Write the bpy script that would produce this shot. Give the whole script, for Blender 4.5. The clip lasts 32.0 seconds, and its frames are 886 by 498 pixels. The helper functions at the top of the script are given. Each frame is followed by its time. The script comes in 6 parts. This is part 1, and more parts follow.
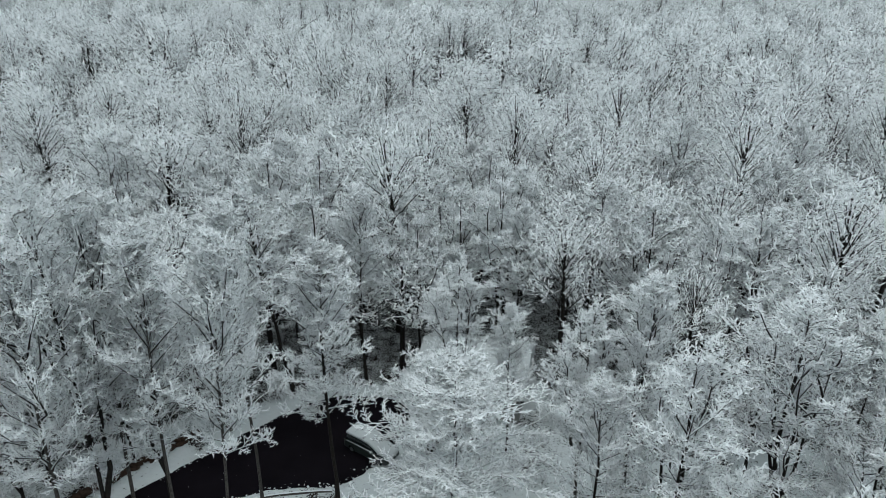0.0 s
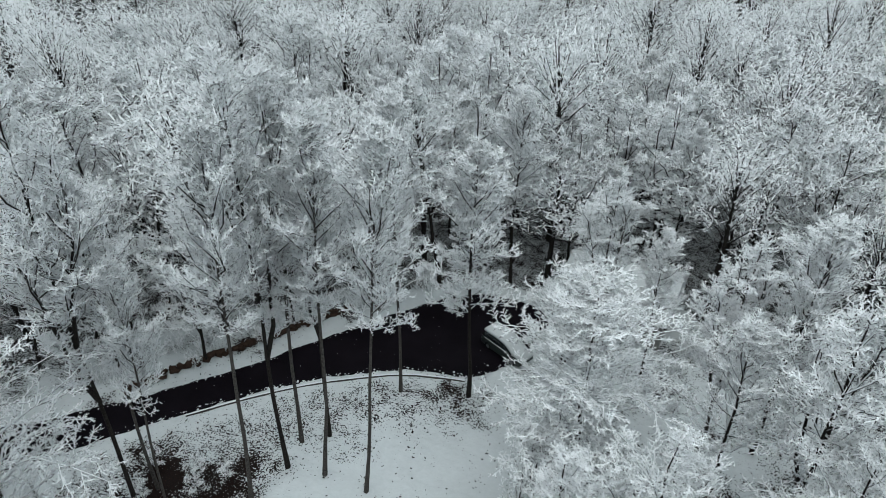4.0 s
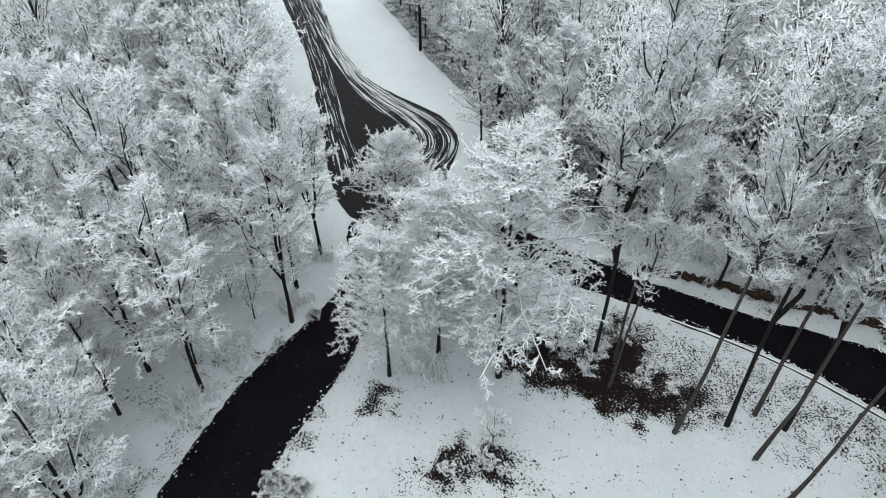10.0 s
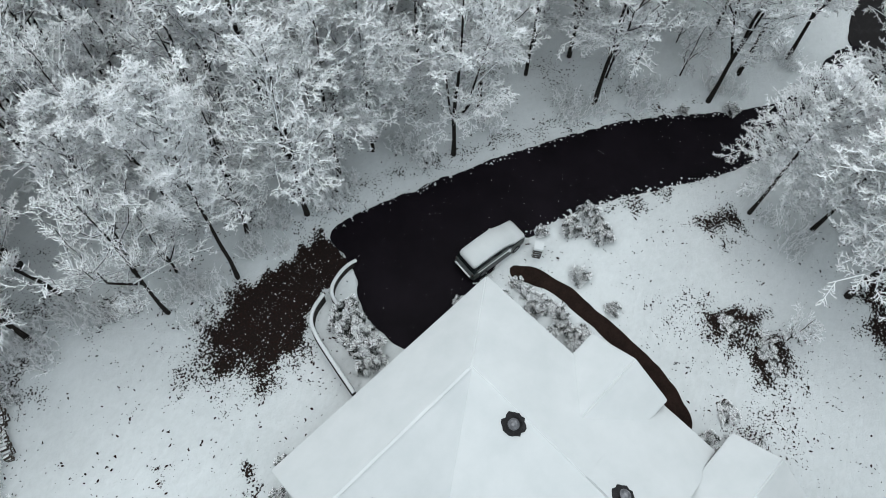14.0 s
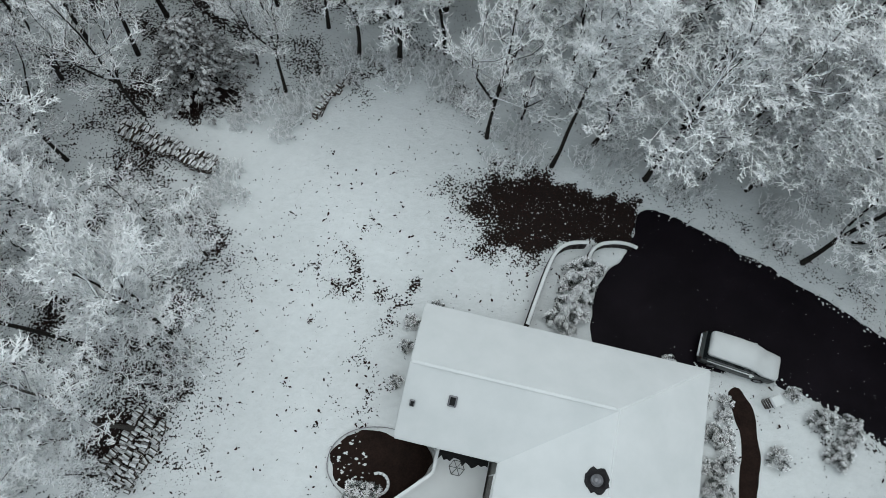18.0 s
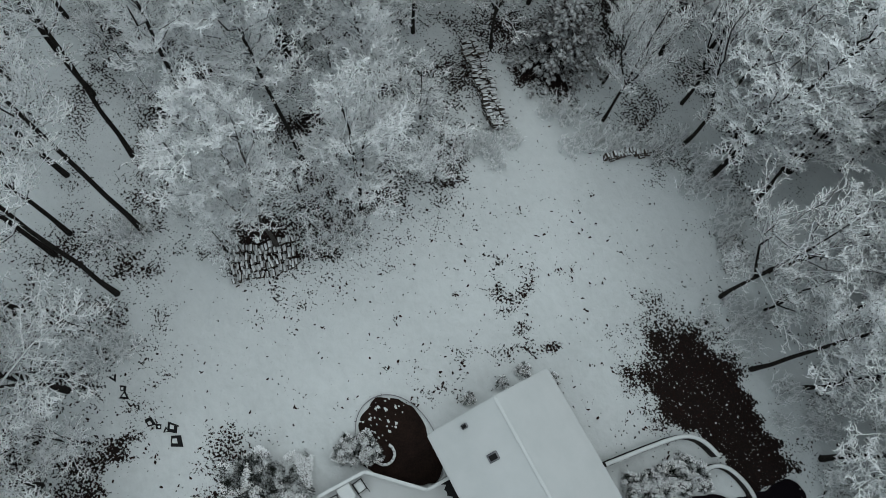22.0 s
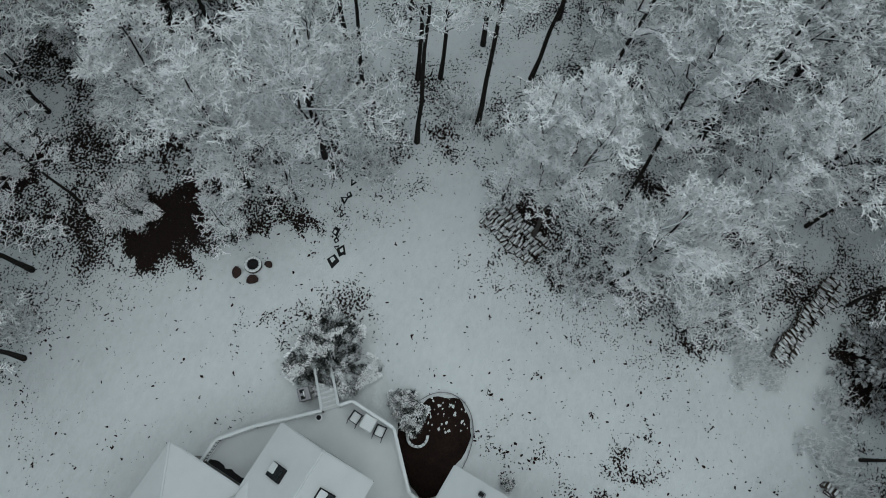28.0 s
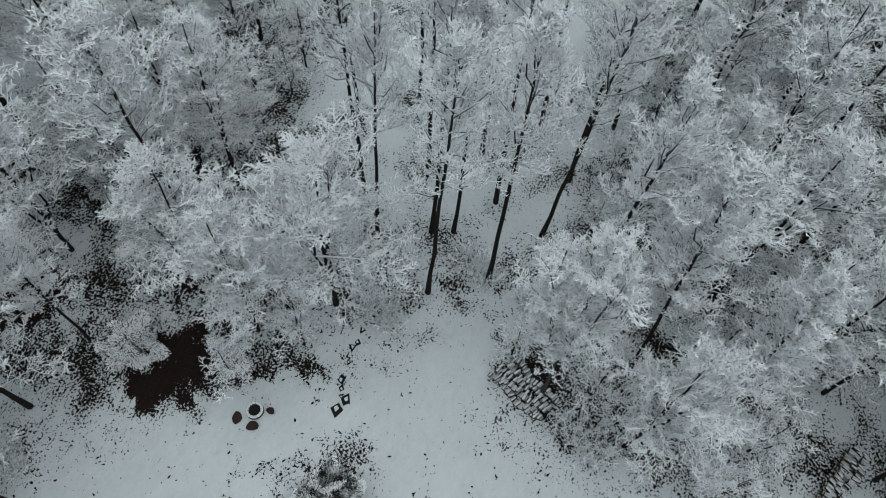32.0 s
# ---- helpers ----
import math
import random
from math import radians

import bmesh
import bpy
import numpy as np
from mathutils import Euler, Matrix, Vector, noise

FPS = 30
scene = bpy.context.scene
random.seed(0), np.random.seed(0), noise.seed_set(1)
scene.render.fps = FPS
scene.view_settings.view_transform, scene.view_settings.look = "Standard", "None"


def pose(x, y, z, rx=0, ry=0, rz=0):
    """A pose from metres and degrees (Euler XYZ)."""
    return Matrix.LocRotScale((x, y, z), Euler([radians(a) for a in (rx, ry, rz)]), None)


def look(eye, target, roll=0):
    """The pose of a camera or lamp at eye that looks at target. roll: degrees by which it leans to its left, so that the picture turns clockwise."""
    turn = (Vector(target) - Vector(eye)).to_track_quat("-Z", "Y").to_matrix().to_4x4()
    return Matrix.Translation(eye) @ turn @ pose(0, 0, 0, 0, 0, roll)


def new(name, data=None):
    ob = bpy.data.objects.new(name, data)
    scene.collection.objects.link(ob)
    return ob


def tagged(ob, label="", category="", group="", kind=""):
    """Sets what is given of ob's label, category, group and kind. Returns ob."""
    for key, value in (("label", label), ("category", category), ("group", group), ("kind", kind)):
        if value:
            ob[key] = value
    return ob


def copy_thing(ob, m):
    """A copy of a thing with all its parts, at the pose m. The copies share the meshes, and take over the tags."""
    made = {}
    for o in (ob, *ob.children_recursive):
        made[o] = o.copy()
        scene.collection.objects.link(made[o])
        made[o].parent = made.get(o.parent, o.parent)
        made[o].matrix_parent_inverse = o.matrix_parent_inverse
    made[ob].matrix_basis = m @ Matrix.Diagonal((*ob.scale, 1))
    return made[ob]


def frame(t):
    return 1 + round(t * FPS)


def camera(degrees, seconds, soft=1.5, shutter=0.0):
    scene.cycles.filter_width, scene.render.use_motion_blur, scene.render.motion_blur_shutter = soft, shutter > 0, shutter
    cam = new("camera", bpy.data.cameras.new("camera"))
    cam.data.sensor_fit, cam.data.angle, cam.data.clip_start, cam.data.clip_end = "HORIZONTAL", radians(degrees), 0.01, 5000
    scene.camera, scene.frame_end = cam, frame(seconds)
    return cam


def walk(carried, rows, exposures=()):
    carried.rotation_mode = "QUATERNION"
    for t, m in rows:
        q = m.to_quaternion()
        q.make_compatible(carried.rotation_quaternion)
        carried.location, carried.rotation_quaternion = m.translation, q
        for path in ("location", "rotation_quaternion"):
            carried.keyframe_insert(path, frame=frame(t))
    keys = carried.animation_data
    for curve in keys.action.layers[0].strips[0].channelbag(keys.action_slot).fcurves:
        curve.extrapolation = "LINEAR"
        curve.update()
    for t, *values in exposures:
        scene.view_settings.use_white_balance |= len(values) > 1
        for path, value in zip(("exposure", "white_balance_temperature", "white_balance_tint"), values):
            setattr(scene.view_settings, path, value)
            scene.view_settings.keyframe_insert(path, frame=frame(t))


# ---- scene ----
cam = camera(65.44, 32.0, 0.5)
PATH = [
    (0.0, pose(0, 0, 40, 64.53, 0.23, -0.59)),
    (0.5, pose(0, 0, 40, 63.64, 0.16, 0.42)),
    (1.0, pose(0, 0, 40, 62.58, 0.20, 1.44)),
    (1.5, pose(0, 0, 40, 61.57, 0.20, 2.55)),
    (2.0, pose(0, 0, 40, 60.63, 0.21, 3.83)),
    (2.5, pose(0, 0, 40, 59.58, 0.23, 5.52)),
    (4.5, pose(0, 0, 40, 55.85, 0.07, 17.36)),
    (5.0, pose(0, 0, 40, 55.00, 0.10, 20.81)),
    (5.5, pose(0, 0, 40, 54.00, -0.01, 25.40)),
    (6.0, pose(0, 0, 40, 53.16, 0.03, 29.47)),
    (6.5, pose(0, 0, 40, 52.23, 0.03, 34.19)),
    (7.0, pose(0, 0, 40, 51.44, 0.01, 38.39)),
    (7.5, pose(0, 0, 40, 50.51, -0.01, 43.33)),
    (8.0, pose(0, 0, 40, 50.23, 0.04, 47.70)),
    (8.5, pose(0, 0, 40, 50.38, 0.02, 53.05)),
    (9.0, pose(0, 0, 40, 50.52, 0.00, 57.69)),
    (9.5, pose(0, 0, 40, 50.61, -0.02, 62.99)),
    (10.0, pose(0, 0, 40, 49.59, -0.10, 67.66)),
    (10.5, pose(0, 0, 40, 48.15, -0.28, 73.70)),
    (11.0, pose(0, 0, 40, 46.92, -0.37, 79.54)),
    (11.5, pose(0, 0, 40, 44.54, -0.50, 85.78)),
    (12.0, pose(0, 0, 40, 40.15, -0.85, 91.27)),
    (12.5, pose(0, 0, 40, 34.99, -1.23, 97.99)),
    (13.0, pose(0, 0, 40, 30.53, -1.52, 103.98)),
    (13.5, pose(0, 0, 40, 27.63, -1.70, 110.57)),
    (14.0, pose(0, 0, 40, 27.66, -1.84, 117.16)),
    (14.5, pose(0, 0, 40, 27.14, -1.97, 124.79)),
    (16.5, pose(0, 0, 40, 24.02, -2.76, 154.13)),
    (17.0, pose(0, 0, 40, 23.30, -2.90, 160.87)),
    (17.5, pose(0, 0, 40, 22.03, -3.12, 168.13)),
    (18.0, pose(0, 0, 40, 19.44, -3.37, 174.51)),
    (18.5, pose(0, 0, 40, 19.23, -3.49, 181.24)),
    (19.0, pose(0, 0, 40, 19.14, -3.56, 187.46)),
    (19.5, pose(0, 0, 40, 19.05, -3.63, 193.71)),
    (20.0, pose(0, 0, 40, 18.92, -3.71, 199.59)),
    (20.5, pose(0, 0, 40, 18.80, -3.79, 205.64)),
    (21.0, pose(0, 0, 40, 18.64, -3.87, 211.59)),
    (21.5, pose(0, 0, 40, 18.47, -3.94, 217.38)),
    (22.0, pose(0, 0, 40, 18.30, -3.99, 223.21)),
    (22.5, pose(0, 0, 40, 18.14, -4.02, 228.91)),
    (23.0, pose(0, 0, 40, 18.00, -4.01, 234.40)),
    (23.5, pose(0, 0, 40, 17.83, -3.99, 239.85)),
    (24.0, pose(0, 0, 40, 17.69, -3.91, 245.25)),
    (24.5, pose(0, 0, 40, 17.52, -3.85, 250.87)),
    (25.0, pose(0, 0, 40, 17.35, -3.80, 256.43)),
    (25.5, pose(0, 0, 40, 17.18, -3.70, 261.55)),
    (27.5, pose(0, 0, 40, 16.72, -3.27, 278.87)),
    (28.0, pose(0, 0, 40, 16.65, -3.19, 282.93)),
    (28.5, pose(0, 0, 40, 16.63, -3.12, 286.31)),
    (29.0, pose(0, 0, 40, 16.86, -3.26, 286.34)),
    (29.5, pose(0, 0, 40, 17.90, -3.37, 286.13)),
    (30.0, pose(0, 0, 40, 19.01, -3.45, 285.97)),
    (30.5, pose(0, 0, 40, 20.13, -3.51, 285.80)),
    (31.0, pose(0, 0, 40, 21.53, -3.52, 285.62)),
    (31.5, pose(0, 0, 40, 25.24, -3.47, 285.50)),
    (32.0, pose(0, 0, 40, 29.01, -3.32, 285.28)),
]
EXPOSURES = [(0, .46, 6350, 5), (2.5, .52, 6350, 5), (5, .82, 6500, 9), (6, 1.02, 6520, 10), (7, 1.10, 6540, 10), (9, 1.14, 6550, 11), (11, .74, 6550, 10), (12, .84, 6550, 10), (14, .90, 6500, 10), (17, .82, 6500, 9), (19, .36, 6450, 8), (21, .16, 6420, 7), (23, .06, 6400, 6), (25.5, .0, 6390, 6), (28, .0, 6360, 6), (30, .0, 6360, 6), (32, .24, 6400, 7)]
walk(cam, PATH, EXPOSURES)

# ---- light: an even overcast winter sky ----
world = bpy.data.worlds.new("overcast_sky")
scene.world = world
world.use_nodes = True
wt = world.node_tree
sky = wt.nodes.new("ShaderNodeTexSky")
sky.sky_type = "NISHITA"
sky.sun_disc = False
sky.sun_elevation = radians(80)
sky.sun_rotation = radians(200)
sky.dust_density = 4.0
sky.air_density = 1.0
sky.ozone_density = 1.0
cloud = wt.nodes.new("ShaderNodeMix")  # an even cloud cover hides most of the clear sky
cloud.data_type = "RGBA"
cloud.inputs[0].default_value = 0.85
geo_dir = wt.nodes.new("ShaderNodeTexCoord")
split = wt.nodes.new("ShaderNodeSeparateXYZ")
wt.links.new(geo_dir.outputs["Generated"], split.inputs[0])
dome = wt.nodes.new("ShaderNodeValToRGB")  # an overcast dome is three times brighter overhead than at its rim
dome.color_ramp.elements[0].position, dome.color_ramp.elements[0].color = 0.0, (0.27, 0.305, 0.322, 1)
dome.color_ramp.elements[1].position, dome.color_ramp.elements[1].color = 1.0, (0.84, 0.955, 1.0, 1)
wt.links.new(split.outputs[2], dome.inputs[0])
glow = wt.nodes.new("ShaderNodeVectorMath")
glow.operation = "SCALE"
glow.inputs[3].default_value = 11.0
wt.links.new(dome.outputs[0], glow.inputs[0])
wt.links.new(glow.outputs[0], cloud.inputs[7])
wt.links.new(sky.outputs[0], cloud.inputs[6])
wt.links.new(cloud.outputs[2], wt.nodes["Background"].inputs[0])
wt.nodes["Background"].inputs[1].default_value = 0.10
sun_data = bpy.data.lights.new("sun", "SUN")
sun_data.energy, sun_data.angle, sun_data.color = 0.5, radians(90), (1.0, 0.985, 0.96)
sun = new("sun", sun_data)
sun.matrix_world = look((0, 0, 60), (-20 * math.sin(radians(200)), -20 * math.cos(radians(200)), 60 - 113))

# ---- helpers ----
rng = np.random.default_rng(11)


def mat(name, rough=0.8, metal=0.0):
    m = bpy.data.materials.new(name)
    m.use_nodes = True
    b = m.node_tree.nodes["Principled BSDF"]
    b.inputs["Roughness"].default_value = rough
    b.inputs["Metallic"].default_value = metal
    b.inputs["Specular IOR Level"].default_value = 0.5 if rough < 0.5 or metal else 0.08
    return m, m.node_tree, b


def node(nt, kind, **sets):
    n = nt.nodes.new(kind)
    for k, val in sets.items():
        n.inputs[k.replace("_", " ")].default_value = val
    return n


def noise_at(nt, scale, detail=4.0, rough=0.6, coords="Object"):
    tc = nt.nodes.new("ShaderNodeTexCoord")
    n = node(nt, "ShaderNodeTexNoise", Scale=scale, Detail=detail, Roughness=rough)
    nt.links.new(tc.outputs[coords], n.inputs["Vector"])
    return n


def ramp(nt, src, stops):
    r = nt.nodes.new("ShaderNodeValToRGB")
    els = r.color_ramp.elements
    while len(els) < len(stops):
        els.new(0.5)
    for e, (p, c) in zip(els, stops):
        e.position = p
        e.color = (*c, 1) if len(c) == 3 else c
    nt.links.new(src, r.inputs[0])
    return r


def mixc(nt, fac, a, b):
    n = nt.nodes.new("ShaderNodeMix")
    n.data_type = "RGBA"
    nt.links.new(fac, n.inputs[0])
    for s, sock in ((a, n.inputs[6]), (b, n.inputs[7])):
        if isinstance(s, tuple):
            sock.default_value = (*s, 1)
        else:
            nt.links.new(s, sock)
    return n.outputs[2]


def math_node(nt, op, a, b=None, clamp=False):
    n = nt.nodes.new("ShaderNodeMath")
    n.operation = op
    n.use_clamp = clamp
    for s, sock in ((a, n.inputs[0]), (b, n.inputs[1])):
        if s is None:
            continue
        if isinstance(s, (int, float)):
            sock.default_value = s
        else:
            nt.links.new(s, sock)
    return n.outputs[0]


def bump(nt, b, height, strength=0.3, distance=0.05):
    n = node(nt, "ShaderNodeBump", Strength=strength, Distance=distance)
    nt.links.new(height, n.inputs["Height"])
    nt.links.new(n.outputs[0], b.inputs["Normal"])


def up_mask(nt, lo, hi, noise_scale=3.0, amount=0.35, coords="Object"):
    """How far a surface faces up, broken by noise: where snow lies."""
    g = nt.nodes.new("ShaderNodeNewGeometry")
    s = nt.nodes.new("ShaderNodeSeparateXYZ")
    nt.links.new(g.outputs["Normal"], s.inputs[0])
    n = noise_at(nt, noise_scale, 3, 0.6, coords)
    w = math_node(nt, "MULTIPLY", math_node(nt, "SUBTRACT", n.outputs[0], 0.5), amount * 2)
    z = math_node(nt, "ADD", s.outputs[2], w)
    r = nt.nodes.new("ShaderNodeMapRange")
    r.inputs[1].default_value, r.inputs[2].default_value = lo, hi
    nt.links.new(z, r.inputs[0])
    return r.outputs[0]


SNOW = (0.62, 0.64, 0.65)


def snowy(name, dark, darker, lo=0.25, hi=0.55, rough=0.85, scale=6.0, amount=0.35, nscale=3.0, bumps=0.4):
    """A dark material that carries snow on what faces up."""
    m, nt, b = mat(name, rough)
    n = noise_at(nt, scale, 5, 0.65)
    base = ramp(nt, n.outputs[0], [(0.3, darker), (0.7, dark)])
    f = up_mask(nt, lo, hi, nscale, amount)
    nt.links.new(mixc(nt, f, base.outputs[0], SNOW), b.inputs["Base Color"])
    bump(nt, b, n.outputs[0], bumps, 0.03)
    return m


def plain(name, dark, light, rough=0.8, scale=5.0, bumps=0.3, metal=0.0, dist=0.02):
    m, nt, b = mat(name, rough, metal)
    n = noise_at(nt, scale, 6, 0.65)
    n2 = noise_at(nt, scale * 0.13, 3, 0.5)
    f = math_node(nt, "ADD", math_node(nt, "MULTIPLY", n.outputs[0], 0.6), math_node(nt, "MULTIPLY", n2.outputs[0], 0.4))
    r = ramp(nt, f, [(0.3, dark), (0.7, light)])
    nt.links.new(r.outputs[0], b.inputs["Base Color"])
    bump(nt, b, n.outputs[0], bumps, dist)
    return m


# ---- materials ----
def ground_material():
    m, nt, b = mat("snow_litter_and_shade", 0.75)
    # dark mask: leaf litter, and the tree shade painted on the wood floor
    at = nt.nodes.new("ShaderNodeAttribute")
    at.attribute_name = "litter_shade"
    fine = noise_at(nt, 7.0, 5, 0.62)
    clump = noise_at(nt, 0.9, 3, 0.6)
    f = math_node(nt, "ADD", math_node(nt, "MULTIPLY", fine.outputs[0], 0.72), math_node(nt, "MULTIPLY", clump.outputs[0], 0.28))
    edge = math_node(nt, "SUBTRACT", f, math_node(nt, "SUBTRACT", 0.72, math_node(nt, "MULTIPLY", at.outputs["Fac"], 0.40)))
    mask = math_node(nt, "MULTIPLY", edge, 40.0, True)
    col = noise_at(nt, 9.0, 4, 0.7)
    litter_shade = ramp(nt, col.outputs[0], [(0.3, (0.006, 0.0045, 0.004)), (0.55, (0.012, 0.0075, 0.0065)), (0.75, (0.038, 0.017, 0.013))])
    big = noise_at(nt, 0.12, 4, 0.6)
    tc = nt.nodes.new("ShaderNodeTexCoord")
    mp = nt.nodes.new("ShaderNodeMapping")
    mp.inputs["Rotation"].default_value = (0, 0, 0.7)
    mp.inputs["Scale"].default_value = (1.0, 1.5, 1.0)
    nt.links.new(tc.outputs["Object"], mp.inputs["Vector"])
    ripple = node(nt, "ShaderNodeTexNoise", Scale=1.7, Detail=7.0, Roughness=0.72)
    nt.links.new(mp.outputs[0], ripple.inputs["Vector"])
    both = math_node(nt, "ADD", math_node(nt, "MULTIPLY", big.outputs[0], 0.55), math_node(nt, "MULTIPLY", ripple.outputs[0], 0.45))
    snow = ramp(nt, both, [(0.36, (0.455, 0.478, 0.484)), (0.5, (0.51, 0.533, 0.54)), (0.64, (0.555, 0.577, 0.584))])
    nt.links.new(mixc(nt, mask, snow.outputs[0], litter_shade.outputs[0]), b.inputs["Base Color"])
    hgt = math_node(nt, "SUBTRACT", ripple.outputs[0], math_node(nt, "MULTIPLY", mask, 0.5))
    bump(nt, b, hgt, 0.6, 0.13)
    return m


def snow_material(name="fresh_snow", scale=1.2, tone=1.0):
    m, nt, b = mat(name, 0.7)
    n = noise_at(nt, scale, 6, 0.6)
    r = ramp(nt, n.outputs[0], [(0.3, (0.49 * tone, 0.51 * tone, 0.515 * tone)), (0.7, (0.55 * tone, 0.565 * tone, 0.57 * tone))])
    nt.links.new(r.outputs[0], b.inputs["Base Color"])
    bump(nt, b, n.outputs[0], 0.25, 0.06)
    return m


def frost_material(name="frosted_twigs", bare=0.02, under=-0.55):
    """Rime on twigs; the dark below is bare wood and painted underside shade."""
    m, nt, b = mat(name, 0.8)
    g = nt.nodes.new("ShaderNodeNewGeometry")
    n = noise_at(nt, 1.1, 3, 0.6)
    sep = nt.nodes.new("ShaderNodeSeparateXYZ")
    nt.links.new(g.outputs["Normal"], sep.inputs[0])
    f = math_node(nt, "ADD", math_node(nt, "MULTIPLY", g.outputs["Random Per Island"], 0.65), math_node(nt, "MULTIPLY", n.outputs[0], 0.35))
    white = ramp(nt, f, [(bare, (0.45, 0.46, 0.47)), (bare + 0.15, (0.80, 0.815, 0.825)), (bare + 0.4, (0.90, 0.91, 0.92)), (1.0, (0.93, 0.94, 0.95))])
    # down-facing sides go dark: some bare wood, the rest shade put into the colour
    up = math_node(nt, "ADD", sep.outputs[2], math_node(nt, "MULTIPLY", f, 0.9))
    cover = ramp(nt, up, [(under, (0, 0, 0)), (under + 0.3, (1, 1, 1))])
    r = nt.nodes.new("ShaderNodeMix")
    r.data_type = "RGBA"
    nt.links.new(cover.outputs[0], r.inputs[0])
    r.inputs[6].default_value = (0.030, 0.027, 0.026, 1)
    nt.links.new(white.outputs[0], r.inputs[7])
    nt.links.new(r.outputs[2], b.inputs["Base Color"])
    t = nt.nodes.new("ShaderNodeBsdfTranslucent")
    nt.links.new(r.outputs[2], t.inputs["Color"])
    mx = nt.nodes.new("ShaderNodeMixShader")
    mx.inputs[0].default_value = 0.08
    nt.links.new(b.outputs[0], mx.inputs[1])
    nt.links.new(t.outputs[0], mx.inputs[2])
    nt.links.new(mx.outputs[0], nt.nodes["Material Output"].inputs["Surface"])
    return m


def asphalt_material():
    m, nt, b = mat("wet_black_asphalt", 0.55)
    n = noise_at(nt, 40.0, 4, 0.7)
    n2 = noise_at(nt, 0.35, 4, 0.6)
    r = ramp(nt, n.outputs[0], [(0.3, (0.0032, 0.0026, 0.0037)), (0.75, (0.0078, 0.0063, 0.0086))])
    r2 = ramp(nt, n2.outputs[0], [(0.3, (0.55, 0.5, 0.55)), (0.7, (1.2, 1.1, 1.15))])
    mul = nt.nodes.new("ShaderNodeMix")
    mul.data_type, mul.blend_type = "RGBA", "MULTIPLY"
    mul.inputs[0].default_value = 1.0
    nt.links.new(r.outputs[0], mul.inputs[6])
    nt.links.new(r2.outputs[0], mul.inputs[7])
    nt.links.new(mul.outputs[2], b.inputs["Base Color"])
    b.inputs["Specular IOR Level"].default_value = 0.04
    bump(nt, b, n.outputs[0], 0.3, 0.01)
    return m


def street_material():
    """Asphalt with thin slush between the wheel tracks."""
    m, nt, b = mat("street_with_slush", 0.6)
    n = noise_at(nt, 1.6, 5, 0.7)
    n2 = noise_at(nt, 30.0, 3, 0.6)
    r = ramp(nt, n.outputs[0], [(0.5, (0.008, 0.0066, 0.0068)), (0.66, (0.015, 0.0135, 0.014)), (0.9, (0.10, 0.10, 0.103))])
    nt.links.new(r.outputs[0], b.inputs["Base Color"])
    b.inputs["Specular IOR Level"].default_value = 0.08
    bump(nt, b, n2.outputs[0], 0.3, 0.01)
    return m


M_GROUND = ground_material()
M_SNOW = snow_material()
M_ROOFSNOW = snow_material("smooth_roof_snow", 0.5, 0.90)
M_FROST = frost_material()
M_FROSTTHIN = frost_material("thinly_frosted_twigs", 0.10, 0.30)
M_ASPHALT = asphalt_material()
M_STREET = street_material()
M_BARK = snowy("dark_bark", (0.034, 0.029, 0.026), (0.008, 0.0066, 0.006), 0.42, 0.75, scale=9.0, amount=0.40, nscale=5.0)
M_BARKPALE = snowy("grey_bark", (0.10, 0.09, 0.083), (0.025, 0.022, 0.02), 0.25, 0.6, scale=9.0, amount=0.4, nscale=5.0)
M_LIMB = snowy("snow_lined_limbs", (0.040, 0.033, 0.030), (0.010, 0.008, 0.0075), -0.15, 0.35, scale=9.0, amount=0.5, nscale=4.0)
M_FOLIAGE = snowy("snowy_evergreen_leaves", (0.022, 0.025, 0.022), (0.006, 0.007, 0.006), 0.9, 1.12, amount=0.6, nscale=1.5)
M_WOOD = snowy("split_firewood", (0.105, 0.085, 0.072), (0.022, 0.017, 0.015), 0.60, 1.02, scale=12.0, amount=0.35)
M_STONE = snowy("snowy_stone", (0.12, 0.11, 0.10), (0.035, 0.03, 0.03), 0.5, 0.75, scale=5.0, amount=0.35, nscale=4.0)
M_DARKSTONE = plain("wet_dark_stone", (0.012, 0.011, 0.011), (0.045, 0.04, 0.038), 0.8, 7.0)
M_REDSTONE = plain("reddish_boulder", (0.022, 0.014, 0.013), (0.05, 0.032, 0.028), 0.85, 6.0)
M_DARKMETAL = plain("black_painted_metal", (0.012, 0.012, 0.013), (0.03, 0.03, 0.032), 0.5, 8.0, 0.1)
M_MULCH = plain("brown_leaf_mulch", (0.005, 0.0035, 0.003), (0.024, 0.014, 0.011), 0.95, 9.0, 0.8, 0.0, 0.05)
M_SIDING = plain("grey_clapboard", (0.20, 0.20, 0.19), (0.28, 0.275, 0.26), 0.7, 3.0, 0.1)
M_SHINGLE = plain("dark_roof_shingles", (0.02, 0.02, 0.022), (0.06, 0.058, 0.06), 0.85, 14.0, 0.5)
M_TRIM = plain("white_painted_trim", (0.55, 0.56, 0.56), (0.68, 0.69, 0.69), 0.5, 4.0, 0.05)
M_DECKWOOD = snowy("weathered_deck_boards", (0.22, 0.21, 0.20), (0.10, 0.095, 0.09), 0.3, 0.9, scale=8.0, amount=0.55, nscale=4.0)
M_METAL = plain("grey_metal", (0.10, 0.10, 0.11), (0.22, 0.22, 0.23), 0.45, 8.0, 0.1, 0.7)
M_BLACK = plain("black_rubber", (0.008, 0.008, 0.009), (0.02, 0.02, 0.02), 0.8, 20.0, 0.2)
